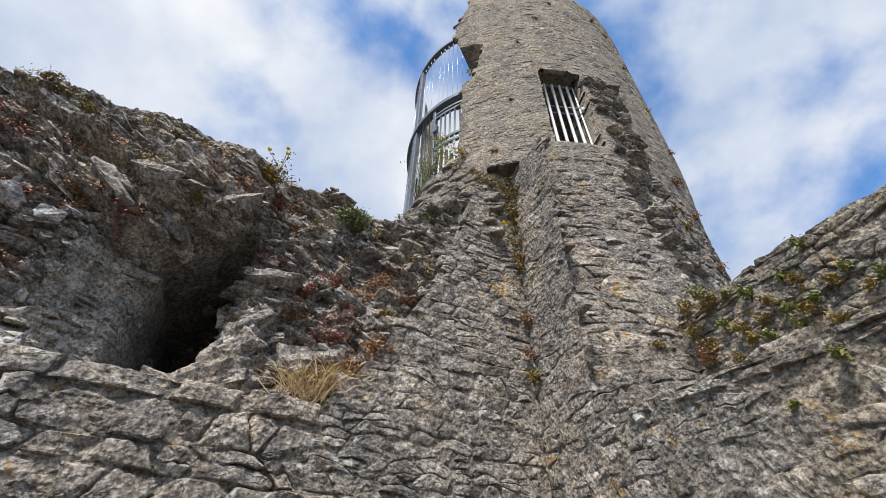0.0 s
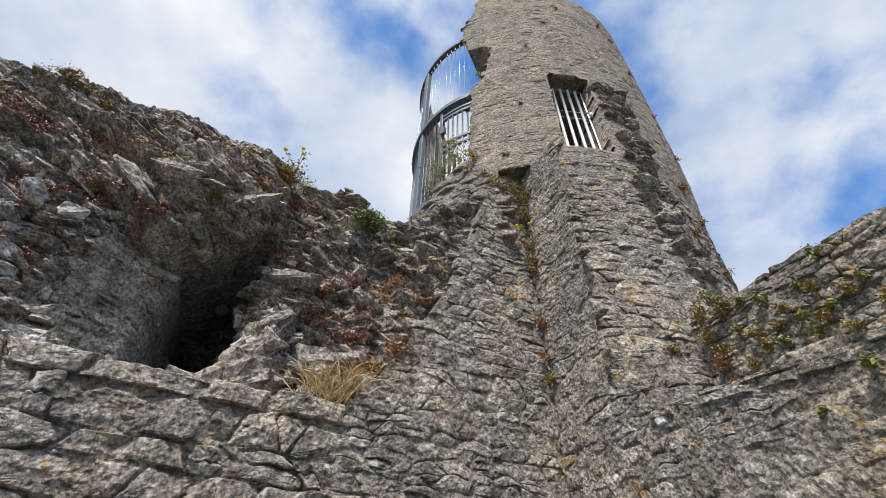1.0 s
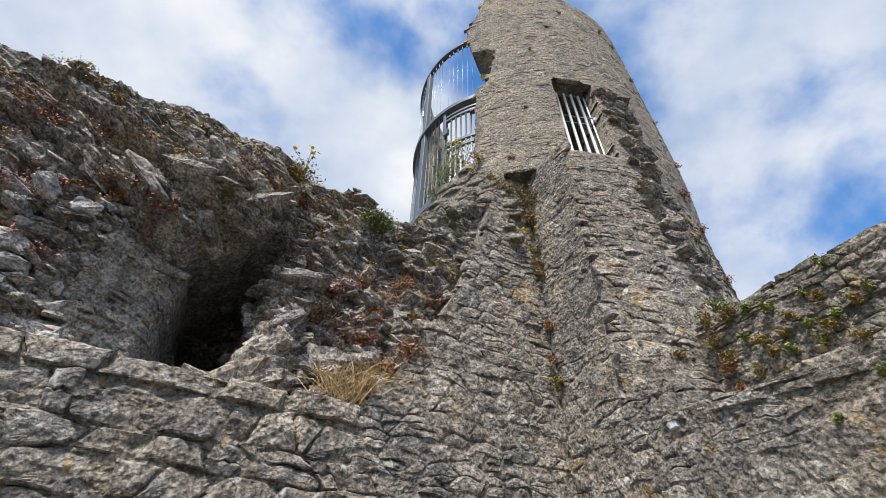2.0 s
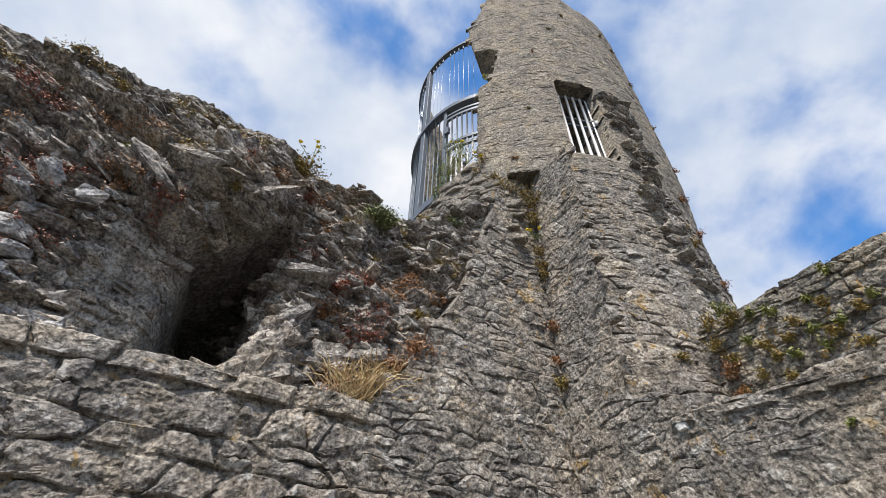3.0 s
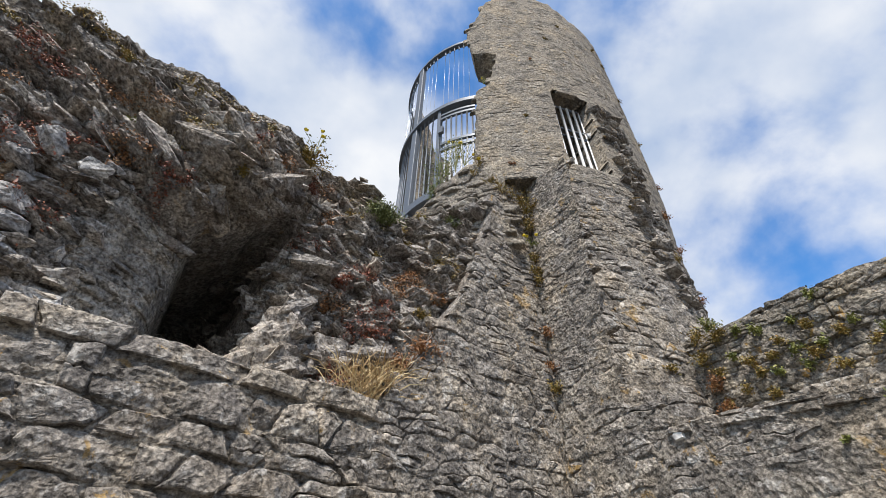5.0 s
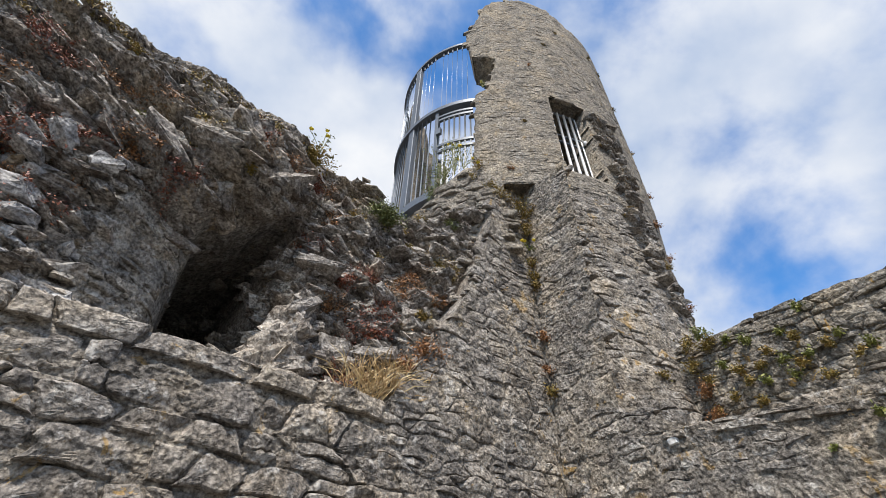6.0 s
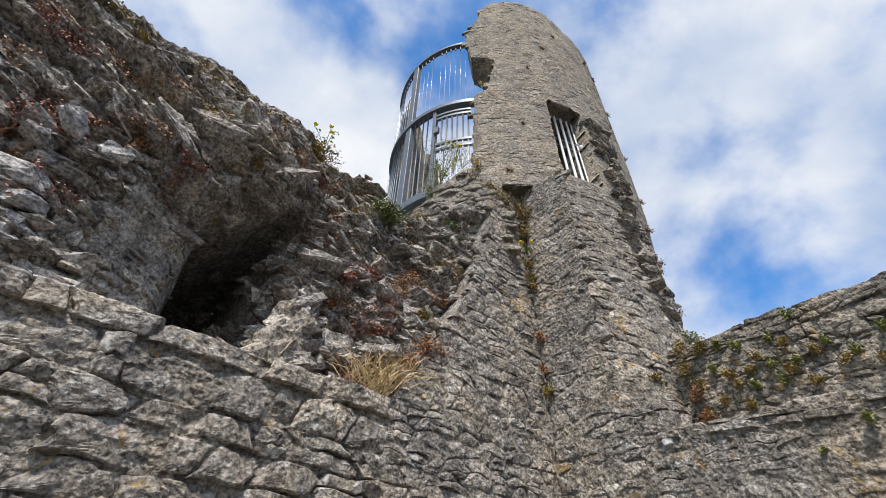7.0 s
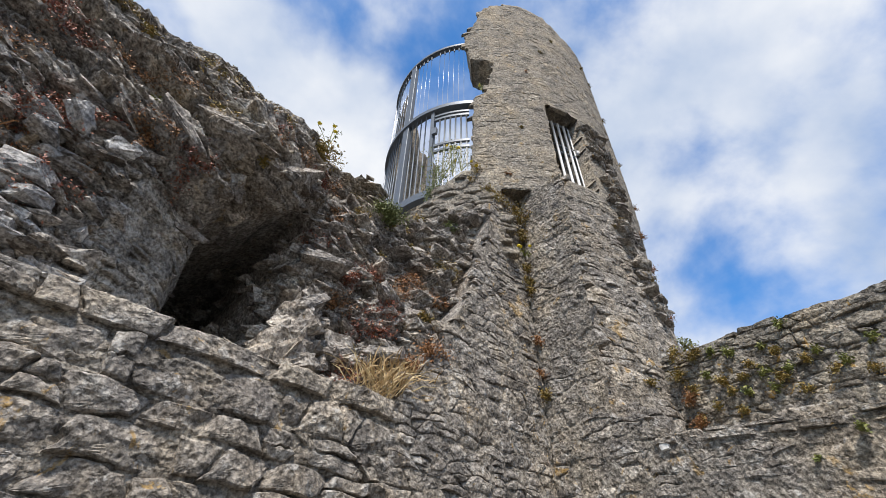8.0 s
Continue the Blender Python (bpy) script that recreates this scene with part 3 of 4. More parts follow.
def low_keep(c, poly):
    a, z = math.degrees(c[0] / 3.14), c[1]
    if a < lower_start(z) or z > T_CORBEL - 0.03 or (WIN[0] < a < WIN[1] and z > WIN[2]):
        return None
    return clip(poly, -1, 0, -arc(lower_start(z)))


lay_stones("stone", rubble_cells(arc(-126), arc(-40), 2.7, 6.6, 0.24, 0.115, 51, 1.1), t_place, lambda u, v: 3.2 < v < 5.4 and u < arc(-86), tower,
           mat_low, mat_low_far, 0.003, 0.016, 0.010, 52, n=18, tilt=0.16, keep=low_keep)

# ---------------------------------------------------------------- rubble core and rock face behind the low wall
ROCK_TOP = ((-6, 5.6), (-3.0, 5.74), (-1.9, 5.88), (-0.75, 5.86), (-0.56, 5.74), (-0.42, 5.70), (0.0, 5.83), (0.6, 5.70), (1.0, 5.70), (1.4, 5.9), (1.9, 6.3))


def rock_depth(x, z):
    """How far the broken face stands back, before its roughness."""
    right = smooth(-0.62, -0.15, x)
    d = 3.66 + 0.31 * right
    # the bulge over the hollow
    d -= 0.14 * math.exp(-((x + 1.1) / 0.45) ** 2 - ((z - 5.0) / 0.35) ** 2)
    under = 1 - smooth(4.3, 4.95, z)
    d += 0.34 * smooth(-1.18, -0.95, x) * (1 - smooth(-0.45, -0.10, x)) * under
    # the slanting side and the bay to its left
    low = 1 - smooth(3.65, 4.25, z)
    d += 0.18 * low * (1 - right) * smooth(-2.9, -2.2, x)
    d += 0.42 * smooth(-1.85, -1.0, x) * (1 - smooth(-0.5, -0.2, x)) * (1 - smooth(4.15, 4.40, z))
    roof = along(((-1.15, 4.26), (-0.85, 4.44), (-0.55, 4.68), (-0.36, 4.72), (-0.20, 4.50)), x)
    d += 0.62 * smooth(-1.08, -1.01, x) * (1 - smooth(-0.46, -0.26, x)) * (1 - smooth(roof - 0.10, roof + 0.05, z))
    side = -0.36 + 0.15 * smooth(4.42, 4.60, z)
    d += 1.3 * smooth(-1.06, -0.98, x) * (1 - smooth(side - 0.14, side, x)) * smooth(3.62, 3.85, z) * (1 - smooth(roof - 0.06, roof + 0.04, z))
    edge = along(((2.9, 0.5), (3.7, 1.0), (4.4, 1.38), (5.4, 1.72), (6.5, 1.95)), z)
    d -= 0.33 * smooth(0.9, 0.0, edge - x)
    d += 0.12 * smooth(5.2, 5.9, z)
    return d


blocks = facet_field(0.52, 61, 0.07, 0.35, 0.55)
chips = facet_field(0.22, 62, 0.035, 0.45, 0.5)
small_chips = facet_field(0.09, 63, 0.010, 0.4, 0.5)


def beds(x, z, thick, seed, length):
    """Weathered beds that dip to the right: each stands out at its own depth, with an undercut below its lip."""
    b = 0.47 * x + 0.88 * z + 0.5 * thick * nz(x, seed, z, 1.7) + 0.3 * thick * nz(x, seed + 4, z, 5.0)
    a = 0.88 * x - 0.47 * z
    k = math.floor(b / thick)
    f = b / thick - k
    m = math.floor(a / length + 7.3 * math.sin(k * 12.9 + seed))
    out = math.sin(k * 78.2 + m * 37.7 + seed) * 0.5
    return out + 0.8 * (1 - smooth(0.0, 0.16, f)) + 0.35 * f


def rock_point(x, z, wild=1.0):
    w = 0.05 * nz(x, 1, z, 4)
    d = rock_depth(x + 0.07 * nz(x, 3, z, 2.2), z + 0.07 * nz(x, 7, z, 2.2))
    calm = 1 - 0.6 * smooth(-1.78, -1.6, x) * (1 - smooth(-1.12, -0.98, x)) * (1 - smooth(4.0, 4.4, z))
    calm *= wild
    layered = smooth(3.9, 4.5, z) * (1 - smooth(-0.7, 0.0, x))
    d += calm * (blocks(x + w, z - w) + chips(x + w, z + w)) * (1 - 0.35 * layered)
    d += calm * (0.35 + 0.65 * layered) * (0.13 * beds(x, z, 0.30, 2.0, 0.8) + 0.045 * beds(x, z, 0.115, 5.0, 0.35))
    d += small_chips(x + w, z - w) + 0.10 * nz(x, 0, z, 1.6) + 0.03 * nz(x, 2, z, 5) + 0.008 * nz(x, 4, z, 16)
    return d


def rock_sheet(u, v):
    x = -4.6 + 6.7 * u
    top = along(ROCK_TOP, x) + 0.07 * nz(x, 0, 9, 3.1) + 0.04 * nz(x, 0, 9, 9)
    if v < 0.86:
        z = 2.55 + (top - 2.55) * v / 0.86
        d = rock_point(x, z, 1 - 0.75 * smooth(top - 0.22, top - 0.02, z))
        return (x, max(d, 3.36 if z < along(A_TOP, x) else d - 1), z)
    k = (v - 0.86) / 0.14
    return (x, rock_point(x, top, 0.25) + 3.0 * k * k + 0.12 * k, top - 0.10 * k + 0.05 * nz(x, k * 3, 1, 3))


rock = empty("rubble_face", (0, 4, 2.9), "broken rubble core of a ruined wall with a dark hollow", "rubble", kind="structure")
sheet("rough_core", 470, 340, rock_sheet, mat_rock, rock, flat=True)


# what is left of the mortared side of the hollow
def reveal(u, v):
    x, z = -1.72 + 0.76 * u, 2.9 + 1.32 * v
    x += 0.10 * nz(u, v, 0, 4)
    return (x, rock_depth(x, z) + 0.08 * nz(x, 0, z, 1.6) - 0.05 + 0.12 * smooth(0.8, 1.0, v) + 0.10 * (1 - smooth(0.0, 0.12, u)) - rough_bed(x, z), z)


sheet("mortared_reveal", 80, 100, reveal, mat_reveal, rock, flat=True)
lay_stones("stone", rubble_cells(-1.62, -1.06, 2.95, 4.08, 0.17, 0.09, 65, 1.0),
           lambda u, v, h: (u, rock_depth(u, v) + 0.08 * nz(u, 0, v, 1.6) - 0.05 - h, v), lambda u, v: False, rock,
           mat_reveal, mat_reveal, 0.004, 0.032, 0.018, 66, n=18, tilt=0.4)


def hull_mesh(name, rnd, material, n=14, fine=True):
    """An angular broken stone, about 1 across, with chipped faces."""
    bm = bmesh.new()
    for _ in range(n):
        v = Vector((rnd.uniform(-1, 1), rnd.uniform(-1, 1), rnd.uniform(-1, 1)))
        k = max(abs(v.x), abs(v.y), abs(v.z))
        bm.verts.new(v / k * rnd.uniform(0.36, 0.5) if rnd.random() < 0.75 else v.normalized() * 0.5)
    bmesh.ops.convex_hull(bm, input=bm.verts)
    bmesh.ops.delete(bm, geom=[v for v in bm.verts if not v.link_faces], context="VERTS")
    if fine:
        bmesh.ops.subdivide_edges(bm, edges=list(bm.edges), cuts=3, use_grid_fill=True)
        o = rnd.uniform(0, 90)
        for v in bm.verts:
            p = v.co * 3.1 + Vector((o, 0, 0))
            v.co += v.co.normalized() * (0.09 * noise.noise(p) + 0.05 * noise.noise(p * 2.7) + 0.03 * noise.noise(p * 5.3))
    me = bpy.data.meshes.new(name)
    bm.to_mesh(me)
    bm.free()
    me.materials.append(material)
    return me


rr = random.Random(77)
broken = [hull_mesh("broken_stone", rr, mat_slab) for _ in range(18)]
fresh = [hull_mesh("broken_stone", random.Random(80 + i), mat_fresh) for i in range(8)]
chipped = [hull_mesh("chip", rr, mat_slab_far, 11, False) for _ in range(14)]
loose_v, loose_f = [], []


def scatter(count, x0, x1, z0, z1, small, large, flat, dip, test, sink=0.0, joined=False, long=1.25, loose=0.35, pool=None):
    """Broken stones bedded in the face; the small ones go into one joined part."""
    for _ in range(count):
        x, z = rr.uniform(x0, x1), rr.uniform(z0, z1)
        if not test(x, z):
            continue
        s = small + (large - small) * rr.random() ** 2
        turn = Euler((rr.uniform(-loose, loose), dip + rr.uniform(-loose, loose), rr.uniform(-loose, loose) * 1.5))
        m = Matrix.LocRotScale((x, rock_point(x, z) + s * sink, z), turn, (s * long * rr.uniform(0.75, 1.3), s * rr.uniform(0.8, 1.2), s * flat * rr.uniform(0.6, 1.4)))
        me = rr.choice(chipped if joined and s < 0.10 else pool or broken)
        if joined:
            o = len(loose_v)
            loose_v.extend(m @ v.co for v in me.vertices)
            loose_f.extend(tuple(i + o for i in p.vertices) for p in me.polygons)
        else:
            ob = new("broken_stone", me)
            ob.matrix_basis = m
            hold(ob, rock)


top_at = lambda x: along(ROCK_TOP, x)
below_edge = lambda x, z: z < top_at(x) - 0.03 and z > along(A_TOP, x) + 0.02
hollow_in = lambda x, z: -1.3 < x < -0.35 and z < 4.25
pillar_in = lambda x, z: -1.6 < x < -1.05 and z < 3.95
out_of_hollow = lambda x, z: below_edge(x, z) and not hollow_in(x, z)
left_low = lambda x, z: below_edge(x, z) and not pillar_in(x, z)
scatter(120, -0.35, 1.7, 2.98, 5.9, 0.13, 0.36, 0.5, 0.25, below_edge)
scatter(44, -3.6, -0.5, 4.4, 5.7, 0.2, 0.46, 0.36, 0.5, out_of_hollow, 0.34, False, 1.7, 0.16)
scatter(60, -3.4, -1.7, 2.98, 4.5, 0.14, 0.36, 0.42, 0.15, left_low)
scatter(26, -1.0, -0.3, 3.0, 4.05, 0.14, 0.34, 0.55, 0.0, lambda x, z: True)
scatter(380, -0.4, 1.75, 2.98, 5.95, 0.09, 0.24, 0.5, 0.25, below_edge, 0.0, True)
scatter(90, -3.9, -0.4, 4.25, 5.8, 0.09, 0.26, 0.4, 0.5, out_of_hollow, 0.30, True, 1.6, 0.18)
scatter(240, -3.6, -1.6, 2.98, 4.5, 0.09, 0.24, 0.45, 0.2, left_low, 0.0, True)
scatter(800, -0.4, 1.75, 2.98, 5.95, 0.03, 0.10, 0.6, 0.25, below_edge, 0.0, True)
scatter(120, -3.8, -0.4, 4.3, 5.8, 0.03, 0.09, 0.45, 0.5, out_of_hollow, 0.1, True, 1.5, 0.3)
scatter(250, -3.6, -1.4, 2.98, 4.5, 0.03, 0.10, 0.5, 0.3, left_low, 0.0, True)
scatter(40, -1.35, -0.1, 4.8, 5.1, 0.10, 0.30, 0.5, 0.5, lambda x, z: True, 0.25, True)
scatter(70, -0.6, 0.05, 3.2, 4.4, 0.10, 0.28, 0.5, -0.3, lambda x, z: True, 0.1, True)
scatter(130, -1.3, -0.2, 3.0, 4.6, 0.06, 0.24, 0.5, 0.3, lambda x, z: True, 0.0, True)
# large angular blocks in the bulge and pale ones in the bay beside it
scatter(46, -1.75, -0.25, 4.45, 5.55, 0.22, 0.46, 0.62, 0.45, lambda x, z: z > 4.42 + 0.44 * smooth(-1.1, -0.5, x), 0.18, False, 1.25, 0.4)
scatter(46, -2.6, -1.62, 3.05, 4.3, 0.13, 0.30, 0.5, 0.1, below_edge, -0.08, False, 1.2, 0.4, fresh)
tagged(hold(mesh_object("rubble", loose_v, loose_f, mat_slab_far), rock), kind="stuff")
# stones along the top edge
for _ in range(46):
    x = rr.uniform(-3.6, 1.2)
    s = rr.uniform(0.06, 0.2)
    ob = new("broken_stone", rr.choice(broken))
    ob.matrix_basis = Matrix.LocRotScale((x, rock_point(x, top_at(x)) + 0.08, top_at(x) - 0.02), Euler((0.2, rr.uniform(0, 0.6), rr.uniform(0, 6))), (s * 1.4, s, s * 0.55))
    hold(ob, rock)
# fallen blocks heaped at the mouth of the hollow
for _ in range(34):
    k = rr.random()
    x = -0.62 + 1.0 * k + rr.uniform(-0.08, 0.08)
    z = 2.98 + 0.75 * smooth(-0.45, 0.15, x) * rr.random() + rr.uniform(0, 0.1)
    s = 0.12 + 0.26 * rr.random() ** 1.5
    ob = new("fallen_block", rr.choice(broken))
    ob.matrix_basis = Matrix.LocRotScale((x, 3.76 + 0.22 * smooth(2.95, 3.7, z) + rr.uniform(-0.05, 0.1), z), Euler((rr.uniform(-0.4, 0.4), rr.uniform(-0.6, 0.1), rr.uniform(-0.5, 0.5))), (s * 1.35, s, s * 0.75))
    hold(ob, rock)

# the leaning ridge of large blocks on the far side of the hollow
for i in range(13):
    f = i / 12
    s = 0.42 - 0.10 * f
    ob = new("fallen_block", rr.choice(broken))
    ob.matrix_basis = Matrix.LocRotScale((-0.36 + 0.34 * f + rr.uniform(-0.09, 0.09), 3.78 + 0.14 * f + rr.uniform(-0.05, 0.05), 3.04 + 0.86 * f), Euler((rr.uniform(-0.3, 0.3), -0.75 + rr.uniform(-0.25, 0.25), rr.uniform(-0.4, 0.4))), (s * 1.2, s, s * 0.7))
    hold(ob, rock)

# ---------------------------------------------------------------- stone vault inside the tower, over the grated doorway
def ring_slab(name, a0, a1, r0, r1, z0, z1, material, parent, n=40, mx=TX, my=TY):
    V, Fc = [], []
    for i in range(n + 1):
        a = radians(a0 + (a1 - a0) * i / n)
        for r, z in ((r0, z0), (r1, z0), (r1, z1), (r0, z1)):
            V.append((mx + r * math.cos(a), my + r * math.sin(a), z))
    for i in range(n):
        for k in range(4):
            l = (k + 1) % 4
            Fc.append((i * 4 + k, i * 4 + l, i * 4 + 4 + l, i * 4 + 4 + k))
    Fc += [(0, 1, 2, 3), tuple(n * 4 + k for k in (3, 2, 1, 0))]
    return hold(mesh_object(name, V, Fc, material), parent)


ring_slab("vault", -128, 40, 0.2, 2.62, 9.35, 9.7, mat_tower_mortar, tower)
ring_slab("landing", -170, 60, 0.0, 2.56, 6.75, 7.0, mat_tower_mortar, tower)


def inner_spur(u, v):
    top = along(((0, 12.6), (0.2, 11.9), (0.4, 11.0), (0.8, 10.6), (1, 9.4)), u) + 0.15 * nz(u * 9, 0, 0, 1)
    y = 6.3 + 0.12 * nz(u * 6, v * 4, 0, 1.5)
    return (2.05 + 1.4 * u, y, 6.9 + (top - 6.9) * min(1, v * 1.3))


def spur(name):
    V, Fc = [], []
    for side, dr in ((0, 0.0), (1, -0.4)):
        for j in range(21):
            for i in range(25):
                p = Vector(inner_spur(i / 24, j / 20 / 1.3))
                to = Vector((0.3, 1, 0)).normalized()
                V.append(p + to * -dr)
    w, o = 25, 25 * 21
    for j in range(20):
        for i in range(24):
            a = j * w + i
            Fc += [(a, a + 1, a + w + 1, a + w), (o + a, o + a + w, o + a + w + 1, o + a + 1)]
    for i in range(24):
        a = 20 * w + i
        Fc.append((a, a + 1, o + a + 1, o + a))
    for j in range(20):
        for a in (j * w, j * w + 24):
            Fc.append((a, a + w, o + a + w, o + a))
    return hold(mesh_object(name, V, Fc, mat_tower_far), tower)


spur("stair_wall")

# ---------------------------------------------------------------- curved steel railing where the tower wall is gone
RAIL_R, Z_BASE, Z_MID, Z_TOP = 1.90, 7.28, 9.78, 12.32
RX, RY = 3.55, 5.44


def on_rail(deg, z, r=RAIL_R):
    return Vector((RX + r * math.cos(radians(deg)), RY + r * math.sin(radians(deg)), z))


railing = empty("curved_railing", on_rail(-170, 7.0), "tall curved galvanised steel safety railing on the broken tower", "railing")


def ring_bar(name, a0, a1, z, width, height, label=""):
    return tagged(ring_slab(name, a0, a1, RAIL_R - width / 2, RAIL_R + width / 2, z - height / 2, z + height / 2, mat_steel, railing, 60, RX, RY), label)


A_R, A_L = -129.0, -280.0
ring_bar("top_rail", A_R - 2, A_L, Z_TOP, 0.11, 0.07)
ring_bar("middle_rail", A_R, A_L, Z_MID, 0.15, 0.10)
ring_bar("bottom_rail", -157.0, A_L, Z_BASE, 0.12, 0.16)
ring_bar("under_rail", -136.0, -157.0, Z_MID - 0.22, 0.05, 0.05)


def flat_post(name, deg, z0, z1, wide, deep):
    bm = bmesh.new()
    box_bm(bm, -deep / 2, deep / 2, -wide / 2, wide / 2, z0, z1)
    bmesh.ops.bevel(bm, geom=list(bm.edges), offset=0.006, segments=1, affect="EDGES")
    bm.transform(Matrix.Translation(on_rail(deg, 0)) @ Matrix.Rotation(radians(deg), 4, "Z"))
    me = bpy.data.meshes.new(name)
    bm.to_mesh(me)
    bm.free()
    me.materials.append(mat_steel)
    return hold(new(name, me), railing)


for deg in (-179.0, -217.0, -250.0):
    flat_post("post", deg, 7.0, Z_TOP + 0.03, 0.17, 0.09)
flat_post("gate_post", -158.3, 7.1, Z_MID, 0.07, 0.07)
STEP = math.degrees(0.115 / RAIL_R)
a = -139.0
while a > A_L:
    if min(abs(a - d) for d in (-179.0, -217.0, -250.0, -158.3)) > 1.6:
        bar("wire", [on_rail(a + 0.15 * math.sin(a * 3), Z_MID), on_rail(a - 0.1, 11.0), on_rail(a, Z_TOP - 0.03)], 0.0045, mat_wire, railing, 5)
        bar("stub", [on_rail(a, Z_TOP - 0.20), on_rail(a, Z_TOP - 0.03)], 0.017, mat_steel, railing, 6)
        if a < -158.3:
            bar("baluster", [on_rail(a, Z_BASE), on_rail(a, Z_MID - 0.04)], 0.013, mat_steel, railing, 6)
    a -= STEP

# the gate beside the tower wall
gate = empty("railing_gate", on_rail(-150, 7.1), "narrow steel gate with pale bars in the curved railing", "gate")
G0, G1 = -156.8, -136.0
for z in (8.42, 8.60, Z_MID - 0.34):
    hold(ring_slab("gate_rail", G0, G1, RAIL_R - 0.025, RAIL_R + 0.025, z - 0.03, z + 0.03, mat_steel, gate, 14, RX, RY), gate)
k = 0
a = G0
while a < G1 + 0.2:
    bar("gate_bar", [on_rail(a, 6.95), on_rail(a, 8.6 if k % 2 else Z_MID - 0.34)], 0.017, mat_bar if a > -154 else mat_steel, gate, 6)
    a += 3.2
    k += 0 if a > G0 + 3 else 1
bm = bmesh.new()
box_bm(bm, -0.03, 0.03, -0.05, 0.05, -0.09, 0.09)
bm.transform(Matrix.Translation(on_rail(-156.0, 9.0, RAIL_R + 0.05)) @ Matrix.Rotation(radians(-156), 4, "Z"))
me = bpy.data.meshes.new("latch")
bm.to_mesh(me)
bm.free()
me.materials.append(mat_steel)
hold(new("latch", me), gate)

# ---------------------------------------------------------------- barred gate in the tower doorway
WA, WB, WZ0, WZ1 = WIN
GR = 2.92


def on_gate(deg, z, r=GR):
    rr_ = r - 0.03 * (z - 8)
    return Vector((TX + rr_ * math.cos(radians(deg)), TY + rr_ * math.sin(radians(deg)), z))


door = empty("barred_gate", on_gate((WA + WB) / 2, WZ0), "pale steel barred gate with a padlock in the doorway", "gate")
bar("gate_frame", [on_gate(WA + 0.5, WZ0), on_gate(WA + 0.5, WZ1 - 0.05)], 0.016, mat_bar, door, 4)
bar("gate_frame", [on_gate(WB - 0.5, WZ0), on_gate(WB - 0.5, WZ1 - 0.05)], 0.016, mat_bar, door, 4)
bar("gate_frame", [on_gate(WA + 0.5, WZ1 - 0.05), on_gate(WB - 0.5, WZ1 - 0.05)], 0.022, mat_steel, door, 4)
bar("gate_frame", [on_gate(WA + 0.5, WZ0 + 0.04), on_gate(WB - 0.5, WZ0 + 0.04)], 0.022, mat_steel, door, 4)
for z in (8.22, 8.42):
    bar("cross_rail", [on_gate(WA + 0.5, z, GR - 0.02), on_gate(WB - 0.5, z, GR - 0.02)], 0.02, mat_steel, door, 6)
for i in range(4):
    deg = WA + 0.5 + (WB - WA - 1.0) * (i + 0.8) / 4.6
    bar("gate_bar", [on_gate(deg, WZ0 + 0.02), on_gate(deg, WZ1 - 0.05)], 0.023, mat_bar, door, 8)
bm = bmesh.new()
bmesh.ops.create_uvsphere(bm, u_segments=10, v_segments=6, radius=0.05)
bm.transform(Matrix.Translation(on_gate(WB - 0.2, 8.28, GR + 0.06)) @ Matrix.Diagonal((1, 0.7, 1.2, 1)))
me = bpy.data.meshes.new("padlock")
bm.to_mesh(me)
bm.free()
me.materials.append(mat_bar)
hold(new("padlock", me), door)
bar("hasp", [on_gate(WB - 2.2, 8.32, GR + 0.05), on_gate(WB - 0.2, 8.30, GR + 0.08), on_gate(WB + 1.0, 8.36, GR + 0.12)], 0.016, mat_bar, door, 6)

# ---------------------------------------------------------------- torn toothing of a lost wall, up the side of the tower
tr = random.Random(64)
toothing = [hull_mesh("toothing_stone", tr, mat_low) for _ in range(12)]
for _ in range(84):
    z = tr.uniform(4.65, 8.9)
    deg = along(((4.6, -91.5), (6.0, -94.0), (9.0, -96.5)), z) + tr.uniform(-3.8, 4.2)
    s = tr.uniform(0.15, 0.34)
    ob = new("toothing_stone", tr.choice(toothing))
    at = Vector((TX + t_rad(z, deg) * math.cos(radians(deg)), TY + t_rad(z, deg) * math.sin(radians(deg)), z))
    ob.matrix_basis = Matrix.LocRotScale(at, Euler((tr.uniform(-0.15, 0.3), tr.uniform(-0.2, 0.2), radians(deg + 90) + tr.uniform(-0.4, 0.4))), (s * 1.3, s * tr.uniform(0.7, 1.1), s * tr.uniform(0.38, 0.65)))
    hold(ob, tower)

# ---------------------------------------------------------------- plants
pr = random.Random(91)


def blade(V, Fc, root, way, length, width):
    """A tapering leaf that bends over."""
    way = Vector(way).normalized()
    side = way.cross(Vector((pr.uniform(-1, 1), pr.uniform(-1, 1), pr.uniform(-0.4, 0.4)))).normalized() * width
    p0 = Vector(root)
    p1 = p0 + way * length * 0.55
    p2 = p0 + way * length + Vector((0, 0, -0.25 * length))
    o = len(V)
    V += [p0 - side * 0.5, p0 + side * 0.5, p1 + side, p1 - side, p2]
    Fc += [(o, o + 1, o + 2, o + 3), (o + 3, o + 2, o + 4)]


def leaf(V, Fc, at, size, out):
    n = (Vector(out) + Vector((pr.gauss(0, 0.7), pr.gauss(0, 0.7), pr.gauss(0, 0.7)))).normalized()
    t = n.cross(Vector((pr.gauss(0, 1), pr.gauss(0, 1), pr.gauss(0, 1)))).normalized()
    b = n.cross(t)
    o = len(V)
    at = Vector(at)
    V += [at - t * size, at + b * size * 0.5, at + t * size, at - b * size * 0.5]
    Fc.append((o, o + 1, o + 2, o + 3))


